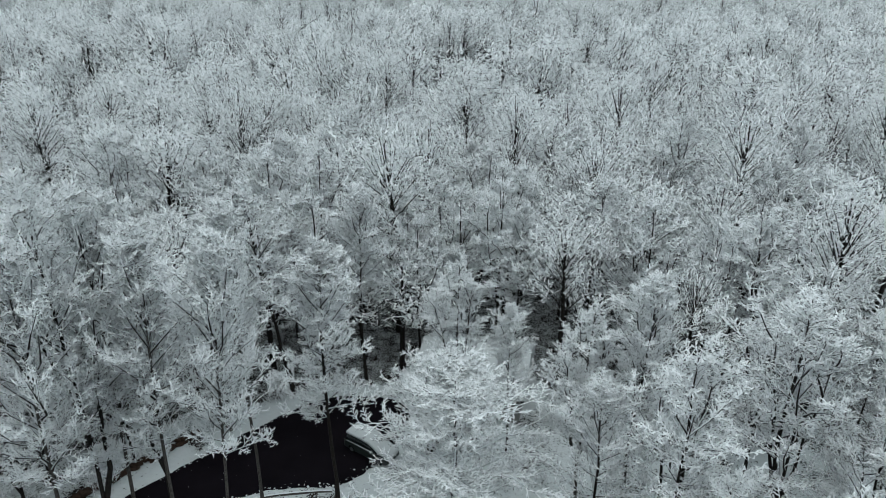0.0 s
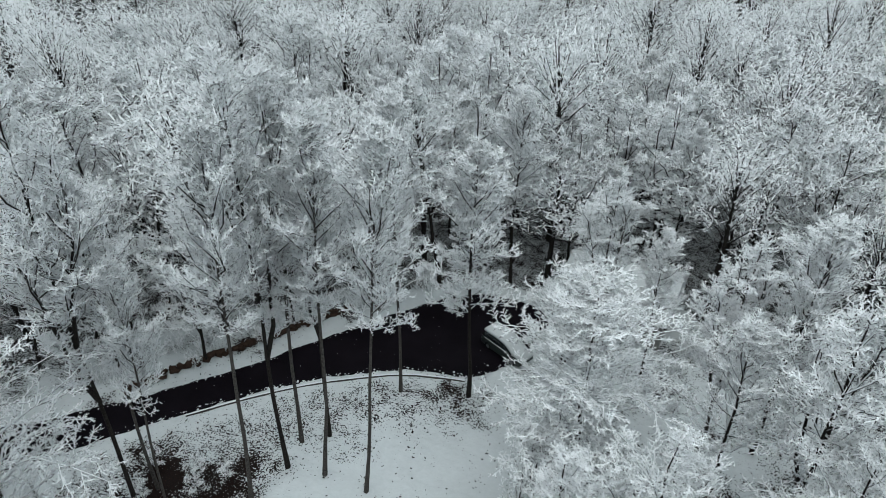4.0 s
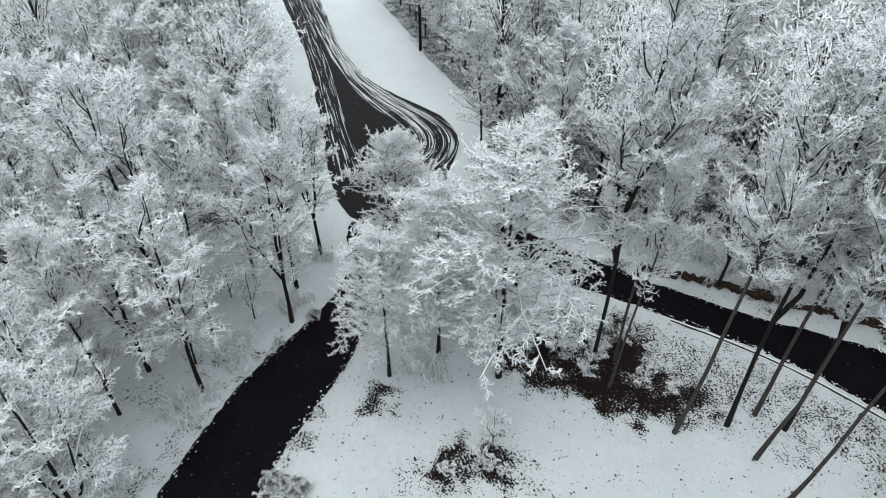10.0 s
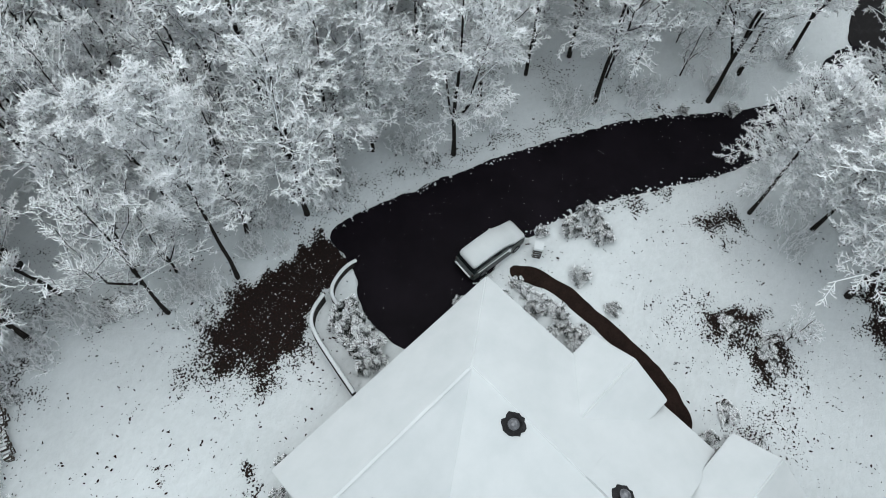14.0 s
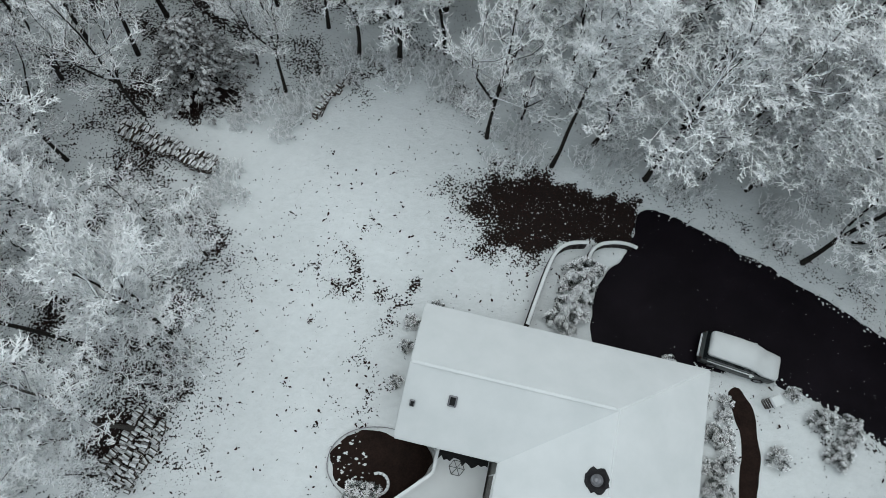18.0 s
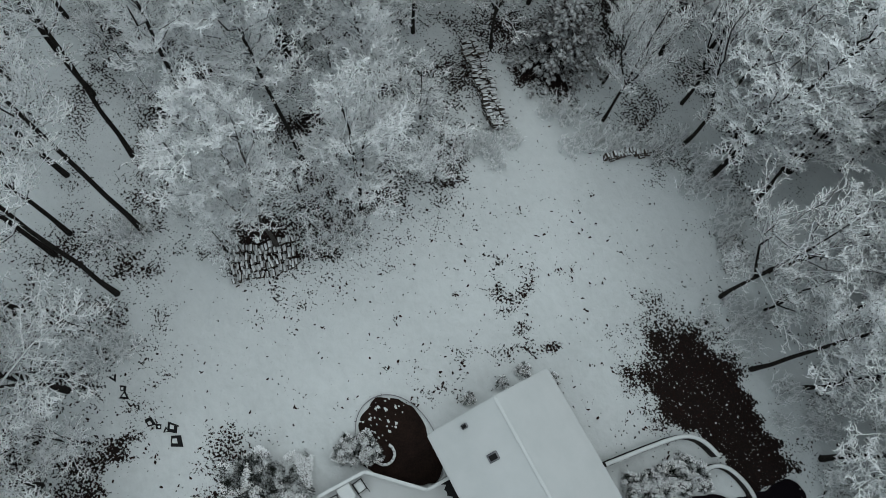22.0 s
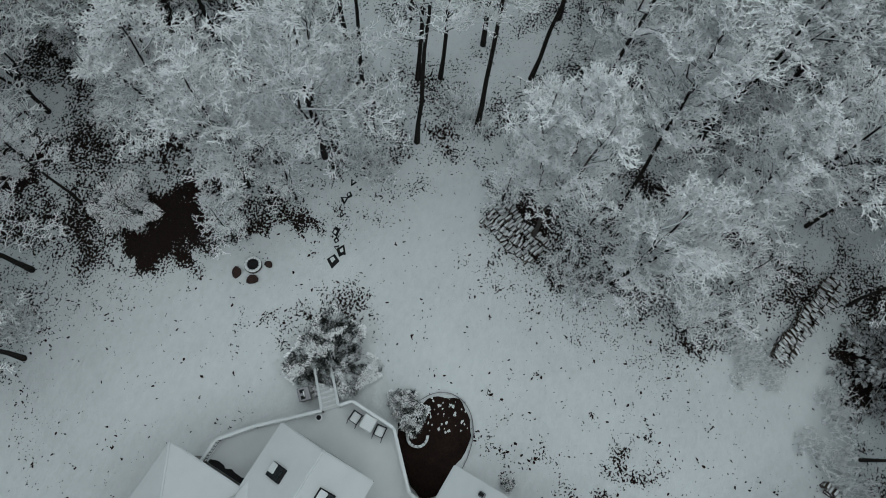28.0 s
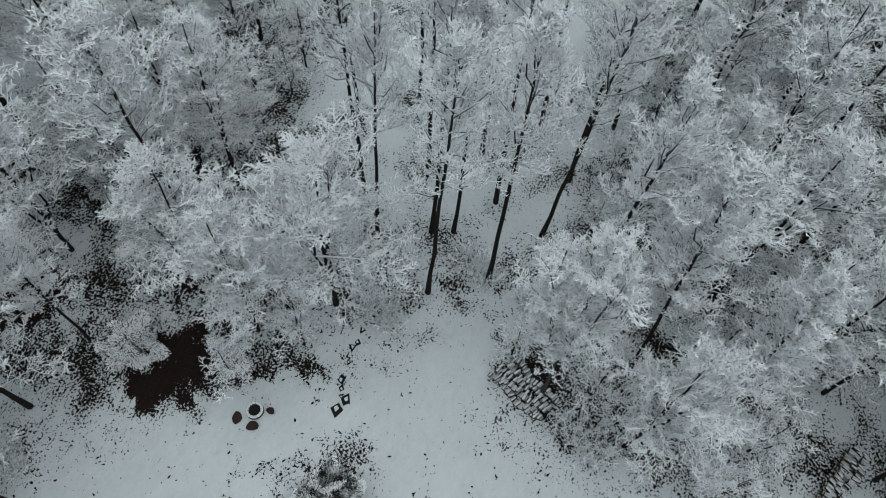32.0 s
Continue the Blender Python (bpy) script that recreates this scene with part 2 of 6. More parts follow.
M_CARPAINT = plain("dark_green_car_paint", (0.010, 0.014, 0.013), (0.02, 0.026, 0.024), 0.35, 2.0, 0.02)
M_GLASS, _nt, _b = mat("dark_window_glass", 0.08)
_b.inputs["Base Color"].default_value = (0.012, 0.015, 0.016, 1)


# ---- mesh helpers ----
def mesh_from(name, verts, faces, material, smooth=False, ids=None):
    me = bpy.data.meshes.new(name)
    if isinstance(verts, np.ndarray) and isinstance(faces, np.ndarray):
        k = faces.shape[1]
        me.vertices.add(len(verts))
        me.vertices.foreach_set("co", verts.astype(np.float32).ravel())
        me.loops.add(faces.size)
        me.loops.foreach_set("vertex_index", faces.astype(np.int32).ravel())
        me.polygons.add(len(faces))
        me.polygons.foreach_set("loop_start", np.arange(0, faces.size, k, dtype=np.int32))
        me.update(calc_edges=True)
    else:
        me.from_pydata([tuple(p) for p in verts], [], [tuple(p) for p in faces])
        me.update()
    for m in (material if isinstance(material, (list, tuple)) else [material]):
        me.materials.append(m)
    if ids is not None:
        me.polygons.foreach_set("material_index", np.asarray(ids, np.int32))
    if smooth:
        me.polygons.foreach_set("use_smooth", np.ones(len(me.polygons), bool))
    return me


def thing(name, label, category, group="", kind="", at=None):
    """An Empty at a thing's base."""
    ob = tagged(new(name), label, category, group, kind)
    if at is not None:
        ob.matrix_basis = at
    return ob


def mpart(name, me, parent, label="", at=None):
    ob = new(name, me)
    ob.parent = parent
    if at is not None:
        ob.matrix_basis = at
    if label:
        tagged(ob, label)
    return ob


def part(name, bm, material, parent, label="", at=None, smooth=False):
    me = bpy.data.meshes.new(name)
    bm.to_mesh(me)
    bm.free()
    me.materials.append(material)
    if smooth:
        me.polygons.foreach_set("use_smooth", np.ones(len(me.polygons), bool))
    return mpart(name, me, parent, label, at)


def box(bm, x0, x1, y0, y1, z0, z1, bev=0.0, jitter=0.0):
    g = bmesh.ops.create_cube(bm, size=1)
    for vv in g["verts"]:
        vv.co = Vector(((x0 + x1) / 2 + vv.co.x * (x1 - x0), (y0 + y1) / 2 + vv.co.y * (y1 - y0), (z0 + z1) / 2 + vv.co.z * (z1 - z0)))
        if jitter:
            vv.co += Vector(rng.uniform(-jitter, jitter, 3))
    if bev:
        es = list({e for vv in g["verts"] for e in vv.link_edges})
        bmesh.ops.bevel(bm, geom=es, offset=bev, segments=1, affect="EDGES")
    return bm


def cyl(bm, x, y, z0, z1, r0, r1, n=12):
    bmesh.ops.create_cone(bm, cap_ends=True, segments=n, radius1=r0, radius2=r1, depth=z1 - z0, matrix=Matrix.Translation((x, y, (z0 + z1) / 2)))
    return bm


def bar(bm, a, b, w, hgt):
    """A beam with a rectangular section between two points."""
    a, b = Vector(a), Vector(b)
    d = b - a
    q = d.to_track_quat("Y", "Z").to_matrix().to_4x4()
    m = Matrix.Translation((a + b) / 2) @ q @ Matrix.Diagonal((w, d.length, hgt, 1))
    bmesh.ops.create_cube(bm, size=1, matrix=m)
    return bm


def prism(bm, pts, z0, z1):
    """A flat polygon with thickness."""
    lo = [bm.verts.new((x, y, z0)) for x, y in pts]
    hi = [bm.verts.new((x, y, z1)) for x, y in pts]
    n = len(pts)
    bm.faces.new(hi)
    bm.faces.new(lo[::-1])
    for i in range(n):
        j = (i + 1) % n
        bm.faces.new((lo[i], lo[j], hi[j], hi[i]))
    bmesh.ops.recalc_face_normals(bm, faces=bm.faces[:])
    return bm


def resample(pts, step, wob=0.0, closed=False, seed=0):
    """Even points along a line, smoothed, with a ragged sideways wobble."""
    r = np.random.default_rng(seed)
    p = np.array(pts, float)
    if closed:
        p = np.vstack([p, p[:1]])
    for _ in range(2):
        q = np.empty((2 * len(p) - 2, p.shape[1]))
        q[0::2] = p[:-1] * 0.75 + p[1:] * 0.25
        q[1::2] = p[:-1] * 0.25 + p[1:] * 0.75
        p = np.vstack([q, q[:1]]) if closed else np.vstack([p[:1], q, p[-1:]])
    d = np.r_[0, np.cumsum(np.linalg.norm(np.diff(p, axis=0), axis=1))]
    s = np.arange(0, d[-1], step)
    out = np.stack([np.interp(s, d, p[:, k]) for k in range(p.shape[1])], 1)
    if wob:
        w = np.convolve(r.normal(0, 1, len(out) + 4), [0.2, 0.6, 1, 0.6, 0.2], "valid")[: len(out)]
        t = np.gradient(out, axis=0)
        t /= np.linalg.norm(t, axis=1)[:, None] + 1e-9
        out[:, 0] += -t[:, 1] * w * wob
        out[:, 1] += t[:, 0] * w * wob
    return out


def inside(poly, x, y):
    hit = np.zeros(np.shape(x), bool)
    p = np.array(poly, float)
    j = len(p) - 1
    for i in range(len(p)):
        c = (p[i, 1] > y) != (p[j, 1] > y)
        with np.errstate(divide="ignore", invalid="ignore"):
            xx = (p[j, 0] - p[i, 0]) * (y - p[i, 1]) / (p[j, 1] - p[i, 1]) + p[i, 0]
        hit ^= c & (x < xx)
        j = i
    return hit


def unit(v):
    return v / (np.linalg.norm(v, axis=-1, keepdims=True) + 1e-9)


def tubes(S, E, r0, r1, spike=False):
    """Three-sided sticks from S to E, as vertices and triangles."""
    n = len(S)
    d = E - S
    d = d / (np.linalg.norm(d, axis=1)[:, None] + 1e-9)
    ref = np.where(np.abs(d[:, 2:3]) < 0.9, [[0.0, 0, 1]], [[1.0, 0, 0]])
    a = np.cross(d, ref)
    a /= np.linalg.norm(a, axis=1)[:, None] + 1e-9
    b = np.cross(d, a)
    r0 = np.broadcast_to(np.asarray(r0, float), (n,))[:, None]
    r1 = np.broadcast_to(np.asarray(r1, float), (n,))[:, None]
    turn = np.random.default_rng(n).uniform(0, 6.283, n)[:, None]
    ang = [turn, turn + math.pi * 2 / 3, turn + math.pi * 4 / 3]
    lo = [S + (a * np.cos(t) + b * np.sin(t)) * r0 for t in ang]
    if spike:
        vs = np.stack(lo + [E], 1).reshape(-1, 3)
        f = np.array([[0, 1, 3], [1, 2, 3], [2, 0, 3]])
        k = 4
    else:
        hi = [E + (a * np.cos(t) + b * np.sin(t)) * r1 for t in ang]
        vs = np.stack(lo + hi, 1).reshape(-1, 3)
        f = np.array([[0, 1, 4], [0, 4, 3], [1, 2, 5], [1, 5, 4], [2, 0, 3], [2, 3, 5]])
        k = 6
    fs = (f[None] + (np.arange(n) * k)[:, None, None]).reshape(-1, 3)
    return vs, fs


def joined(pieces):
    vs, fs, k = [], [], 0
    for a, b in pieces:
        vs.append(a)
        fs.append(b + k)
        k += len(a)
    return np.vstack(vs), np.vstack(fs)


def tube_path(pts, radii, sides=6):
    """A round tapered limb along points."""
    pts = np.asarray(pts, float)
    n = len(pts)
    t = np.gradient(pts, axis=0)
    t /= np.linalg.norm(t, axis=1)[:, None]
    ref = np.array([1.0, 0.2, 0]) if abs(t[0, 2]) > 0.7 else np.array([0, 0, 1.0])
    a = np.cross(t, ref)
    a /= np.linalg.norm(a, axis=1)[:, None]
    b = np.cross(t, a)
    ang = np.arange(sides) * 2 * math.pi / sides
    vs = pts[:, None] + (a[:, None] * np.cos(ang)[None, :, None] + b[:, None] * np.sin(ang)[None, :, None]) * np.asarray(radii)[:, None, None]
    fs = []
    for i in range(n - 1):
        for j in range(sides):
            k = (j + 1) % sides
            p, q, r, s = i * sides + j, i * sides + k, (i + 1) * sides + k, (i + 1) * sides + j
            fs += [(p, q, r), (p, r, s)]
    return vs.reshape(-1, 3), np.array(fs)


# ---- the plan: ground, drives, street ----
DRIVE_OUT = [(-16.4, -16.0), (-19.5, -14.4), (-22.7, -12.0), (-26.9, -8.9), (-31.2, -5.2), (-35.7, -0.8), (-38.4, 3.5), (-41.0, 7.0), (-43.4, 9.1), (-46.5, 10.0), (-51.5, 11.5)]
DRIVE_IN = [(-50.0, 17.0), (-45.5, 14.5), (-41.0, 11.5), (-38.0, 9.6), (-33.8, 6.4), (-31.0, 3.2), (-28.0, -0.1), (-25.4, -2.2), (-22.4, -4.1), (-19.6, -4.9), (-16.6, -5.2), (-12.0, -6.5), (-12.1, -8.6), (-13.2, -11.5), (-15.4, -12.6)]
NEIGH = [(-51.0, 20.5), (-44.0, 25.0), (-39.5, 28.2), (-34.6, 31.0), (-30.1, 34.7), (-26.8, 37.2), (-21.5, 42.6), (-16.7, 47.2), (-11.0, 52.2), (-5.4, 52.2), (-2.6, 50.6), (-2.8, 47.5), (-4.5, 44.0), (-7.4, 41.0), (-9.3, 40.9), (-13.4, 40.6), (-16.9, 39.2), (-20.4, 37.6), (-24.4, 35.0), (-28.1, 32.1), (-32.4, 28.6), (-36.3, 25.0), (-42.5, 21.0), (-49.5, 16.5)]
STREET_L = [(-240.0, 20.5), (-121.5, 18.4), (-98.0, 17.0), (-84.0, 16.0), (-66.7, 13.0), (-56.0, 11.1), (-51.0, 11.4), (-48.3, 14.6), (-48.6, 18.5)]
STREET_R = [(-240.0, 27.5), (-120.0, 24.3), (-92.0, 21.4), (-79.0, 21.0), (-71.0, 24.0), (-65.2, 27.0), (-60.0, 27.0), (-54.8, 23.6), (-51.0, 20.6)]
MULCH = [(-16.5, -16.0), (-12.7, -17.5), (-9.0, -18.2), (-7.0, -18.0), (-6.9, -16.3), (-7.6, -14.3), (-9.1, -13.1), (-11.2, -13.6), (-13.2, -13.5), (-15.5, -12.9)]
CLEAR = [(3.5, 20.5), (8, 14.5), (10.5, 11), (14.5, 8.0), (17.5, 3.5), (18.5, 0), (13, -3), (12.5, -9), (9, -16), (12, -21), (14, -24), (9, -24.5), (4, -25.5), (0, -26.5), (-5.5, -24.5), (-7.5, -20.5), (-12, -18.4), (-17, -17), (-22.5, -14.6), (-28, -10.2), (-32, -6.8), (-36.4, -2), (-39.6, 2.8), (-44, 8), (-51, 7.5), (-60, 7), (-84, 9), (-240, 10), (-240, 36), (-113, 32), (-80, 30.6), (-68, 31.5), (-59, 30), (-52, 25)]
CLEAR += [(-45, 27.5), (-38, 31.5), (-33, 34.5), (-28, 39.5), (-21, 46.5), (-11, 54), (-4, 54), (-1, 60.5), (6, 58.5), (10.5, 53), (7.5, 49), (0, 46.8), (-1.5, 43), (0, 38), (-2, 35), (-2.5, 30), (-2.5, 25), (-1.2, 22)]
COPSE = [(-31.0, 10.0), (-36.5, 12.0), (-40.5, 15.0), (-41.5, 17.5), (-39.5, 20.0), (-35.0, 24.0), (-29.0, 21.0), (-27.5, 17.0)]

# places where leaf litter shows through the snow: x, y, radius, amount
LITTER_A = [(-8.5, -16, 3.6, .85), (-6.0, -17.0, 2.6, .6), (14.9, -4.4, 2.6, .80), (12.6, -7.5, 2.4, .62), (15.5, -8.5, 3, .62), (10.4, -13.5, 2.2, .36), (9.4, 16.6, 2.4, 1.1), (11.2, 16.4, 1.7, 1.05), (8.3, 17.9, 1.5, 1.0), (11.3, 8.8, 1.1, .72), (19.6, 2.2, 2.0, .6), (17.2, 2.2, 1.2, .42), (6.6, 4.6, 1.6, .38), (-0.9, -10.9, 0.9, .72), (2.3, -12.2, 0.9, .60), (1.8, -14.6, 1.6, .34), (5.5, -13.5, 3, .22)]
LITTER_B = [(-23.0, 9.9, 1.7, .84), (-22.2, 12.6, 1.9, .84), (-22.8, 11.4, 2.6, .62), (-21.0, 12.0, 2.4, .42), (-27.6, -0.2, 1.4, .45), (-29.8, 7.2, 1.8, .7), (-24.8, 22.6, 2.2, .95), (-22.4, 24.2, 2.0, .85), (-27.0, 18.6, 1.6, .6), (-26.8, 25.5, 2.4, .98), (-28.4, 20.6, 2.6, .9), (-29.0, 27.5, 2.2, .7), (-23.5, 27.8, 2.4, .58), (-20.2, 31.6, 2.4, .55), (-17.2, 34.6, 2.4, .55), (-13.8, 37.6, 2.4, .52), (-9.4, 38.8, 2.0, .7), (-7.2, 36.8, 1.6, .62), (-15.2, 31.5, 2.0, .45), (-19.5, 28.2, 1.8, .45)]
LITTER_C = [(-19, 8, 3, .2), (-16.5, 13.2, 2.0, .52), (-17.2, 11.2, 1.2, .55), (-35.0, 31.0, 1.6, .7), (-27.5, 40.0, 1.6, .7), (-21.0, 46.8, 1.6, .7), (-5.5, -24.4, 1.8, .45), (0.6, -25.0, 1.2, .5), (13.5, 14.5, 3, .42), (7.2, 21.4, 3, .55), (3.0, 23.5, 3, .5), (22, -2, 4, .4), (22, 6, 3.5, .4), (14, -18, 4, .45), (10.8, -26.0, 2.4, .95), (8.2, 44.5, 2.5, .5), (12, 40, 3, .4), (11.0, 27.5, 2.6, 1.0), (8.6, 24.0, 2.4, .62), (10.8, 25.6, 2.0, .7)]


# bands of it along edges and trails: points, half width, amount
BANDS = [([(-29.0, 19.0), (-26.5, 21.8), (-23.6, 24.8), (-21.5, 27.8)], 2.4, .80), ([(-31, 24), (-25, 29.5), (-19, 34), (-13, 37), (-8, 38)], 3.6, .50), ([(-33.5, 5.2), (-28, 0.6), (-25, -1.2)], 0.8, .55), ([(5.6, -13.4), (4.0, -12.8), (2.3, -12.1), (0.4, -11.4), (-1.4, -10.6)], 0.55, .56), ([(5.4, -5.2), (3.2, -4.6), (0.9, -4.1)], 0.40, .46), ([(1.1, -4.3), (1.3, -5.8), (1.4, -7.9), (0.6, -9.2), (-0.6, -10.4)], 0.6, .50), ([(4.0, -10.4), (2.8, -12.4), (1.0, -15.6)], 0.55, .48), ([(8.6, 4.4), (8.0, 5.4), (7.2, 5.9), (6.5, 7.5)], 0.9, .60), ([(5.4, 11.2), (5.9, 8.3)], 0.5, .48), ([(12, -3), (10.5, -8), (9, -14)], 2.6, .40), ([(16, 3), (11.5, 8.5)], 1.5, .42), ([(5, 7.8), (7.4, 4.5)], 1.5, .47), ([(9.5, 14), (4, 20)], 1.8, .38), ([(-16, -17), (-22, -14.6), (-30, -8), (-37, 0)], 0.9, .46), ([(-22, 7), (-22.5, 14), (-17, 14.5)], 2.2, .42), ([(2, 24), (-3, 20), (-6, 19)], 1.2, .3)]


def band_at(x, y, pts, w):
    """How near a place is to a line, from 1 on it to 0 far off."""
    d = np.full(np.shape(x), 1e9)
    for (a, b), (c, e) in zip(pts, pts[1:]):
        t = np.clip(((x - a) * (c - a) + (y - b) * (e - b)) / ((c - a) ** 2 + (e - b) ** 2), 0, 1)
        d = np.minimum(d, np.hypot(x - a - t * (c - a), y - b - t * (e - b)))
    return np.exp(-0.7 * (d / w) ** 2.6)


def litter_and_shade_at(x, y):
    f = np.full(np.shape(x), 0.15)
    x0, y0 = x, y
    x = x0 + 0.55 * np.sin(y0 * 1.9 + np.sin(x0 * 1.3)) + 0.35 * np.sin(y0 * 4.3 + x0 * 2.2)
    y = y0 + 0.55 * np.sin(x0 * 2.1 + 1.5 * np.sin(y0 * 1.1)) + 0.35 * np.sin(x0 * 4.7 - y0 * 1.9)
    for gx, gy, r, a in LITTER_A + LITTER_B + LITTER_C:
        d2 = ((x - gx) ** 2 + (y - gy) ** 2) / (r * r)
        f = np.maximum(f, a * np.exp(-0.7 * d2 ** 1.4))
    for pts, w, a in BANDS:
        f = np.maximum(f, a * band_at(x, y, pts, w))
    x, y = x0, y0
    wood = ~inside(CLEAR, x, y)
    patch = 0.5 + 0.5 * np.sin(x * 0.83 + 1.7 * np.sin(y * 0.41)) * np.sin(y * 0.71 + 1.3 * np.sin(x * 0.37 + 2))
    # wood floor: extra dark specks put the canopy's shade into the colour
    level = np.where((x > 17) & (y > -5) & (y < 17), 0.38, np.where((x > 6) & (y < 16), 0.48, np.where((x > 6) & (y < 34), 0.52, np.where((y < -21) & (x > 0), 0.42, np.where((y < 8) & (x < -7), 0.22, 0.36)))))
    f = np.maximum(f, np.where(wood & (np.hypot(x, y) < 54), level + 0.36 * (patch - 0.45), np.where(wood, 0.60, 0.05)))
    f = np.where(inside(MULCH, x, y), 0.86, f)
    return f


def build_ground():
    def axis(lo, hi, step):
        far = np.array([3, 8, 18, 35, 70, 130, 260, 600, 1500, 2600.0])
        return np.r_[lo - far[::-1], np.arange(lo, hi, step), hi + far]
    xs, ys = axis(-62, 34, 0.5), axis(-36, 62, 0.5)
    X, Y = np.meshgrid(xs, ys)
    x, y = X.ravel(), Y.ravel()
    z = 0.03 * np.sin(x * 0.9 + 2 * np.sin(y * 0.4)) * np.sin(y * 0.7 + 1.3) + 0.02 * np.sin(x * 2.3 + y * 1.7)
    road = inside(DRIVE_OUT + DRIVE_IN, x, y) | inside(NEIGH, x, y) | inside(STREET_L + STREET_R[::-1], x, y)
    z = np.where(road, -0.10, z)
    n, m = len(xs), len(ys)
    i, j = np.meshgrid(np.arange(n - 1), np.arange(m - 1))
    a = (j * n + i).ravel()
    faces = np.stack([a, a + 1, a + n + 1, a + n], 1)
    me = mesh_from("ground", np.stack([x, y, z], 1), faces, M_GROUND, True)
    at = me.attributes.new("litter_shade", "FLOAT", "POINT")
    at.data.foreach_set("value", litter_and_shade_at(x, y).astype(np.float32))
    tagged(new("ground", me), "snow-covered lawn and forest floor with brown leaf litter, shade painted in under trees", "ground", kind="structure")


def sheet(name, pts, z, material, label, category, wob=0.10, step=0.35, seed=1):
    p = resample(pts, step, wob, True, seed)
    bm = bmesh.new()
    prism(bm, [tuple(q) for q in p], -0.12, z)
    bmesh.ops.triangulate(bm, faces=[fc for fc in bm.faces if len(fc.verts) > 4])
    me = bpy.data.meshes.new(name)
    bm.to_mesh(me)
    bm.free()
    me.materials.append(material)
    return tagged(new(name, me), label, category, kind="structure")


build_ground()
sheet("driveway", DRIVE_OUT + DRIVE_IN, 0.065, M_ASPHALT, "wet black asphalt driveway cleared of snow", "driveway", 0.055, 0.25)
sheet("driveway_neighbour", NEIGH, 0.066, M_ASPHALT, "black asphalt driveway of the neighbouring house", "driveway", 0.04, 0.3, 2)
sheet("road", STREET_L + STREET_R[::-1], 0.060, M_STREET, "street end with wheel tracks through slush", "road", 0.05, 0.4, 3)


def snow_tracks():
    """Ridges of slush between wheel tracks: most swing round the street's end, some run straight on."""
    swing = [np.array(p, float) for p in ([(-130, 20.6), (-100, 19.8), (-84, 19.0), (-76, 19.2), (-70, 20.2), (-66.5, 21.2), (-63.8, 21.6), (-61.5, 21.2), (-60, 20), (-59.2, 18.6)], [(-130, 24.6), (-100, 22.4), (-84, 21.0), (-76, 21.8), (-70, 24.0), (-65, 26.3), (-61.5, 26.9), (-58.8, 26.2), (-56.3, 24.2), (-55, 22.2)])]
    ahead = [np.array(p, float) for p in ([(-130, 18.9), (-100, 17.2), (-84, 16.1), (-74, 14.6), (-66, 13.3), (-57, 11.7)], [(-130, 21.4), (-100, 19.8), (-84, 18.4), (-74, 17.0), (-66, 15.8), (-57, 15.4)])]
    r = np.random.default_rng(5)
    vs, fs = [], []
    k = 0
    n = 900
    for (inner, outer), ws in ((swing, np.sort(r.uniform(0.0, 1.0, 46)) ** 0.8), (ahead, r.uniform(0.02, 1.0, 17))):
        A, B = resample(inner, 0.5), resample(outer, 0.5)
        g = np.linspace(0, 1, n)
        A, B = (np.stack([np.interp(g, np.linspace(0, 1, len(p)), p[:, j]) for j in (0, 1)], 1) for p in (A, B))
        for w in ws:
            amp, ph, seed = r.uniform(0.0, 0.03), r.uniform(0, 6), r.uniform(0, 500)
            wid = r.uniform(0.05, 0.13)
            line = A * (1 - w) + B * w + amp * np.sin(np.arange(n) * 0.016 + ph)[:, None] * (B - A)
            t = unit(np.gradient(line, axis=0))
            prev = None
            for i in range(1, n - 1):
                near = (0.22 if inner is swing[0] else 0.06) if i > n * 0.5 else 0.0
                s = wid * (noise.noise((i * 0.022, seed, 0.0)) * 1.5 + noise.noise((i * 0.35, seed, 9.0)) * 0.8 + near)
                if s < 0.010:
                    prev = None
                    continue
                o = noise.noise((i * 0.3, seed, 3.0)) * 0.05
                side = np.array([-t[i, 1], t[i, 0]])
                c = line[i] + o * side
                a, b = c + s * side, c - s * side
                vs += [(a[0], a[1], 0.055), (c[0], c[1], 0.068 + 0.1 * s), (b[0], b[1], 0.055)]
                if prev is not None:
                    fs += [(prev, k, k + 1, prev + 1), (prev + 1, k + 1, k + 2, prev + 2)]
                prev = k
                k += 3
    me = mesh_from("slush_strips", vs, fs, M_SNOW)
    tagged(new("slush_strips", me), "thin white slush ridges between wheel tracks on the street", "slush", kind="stuff")


snow_tracks()


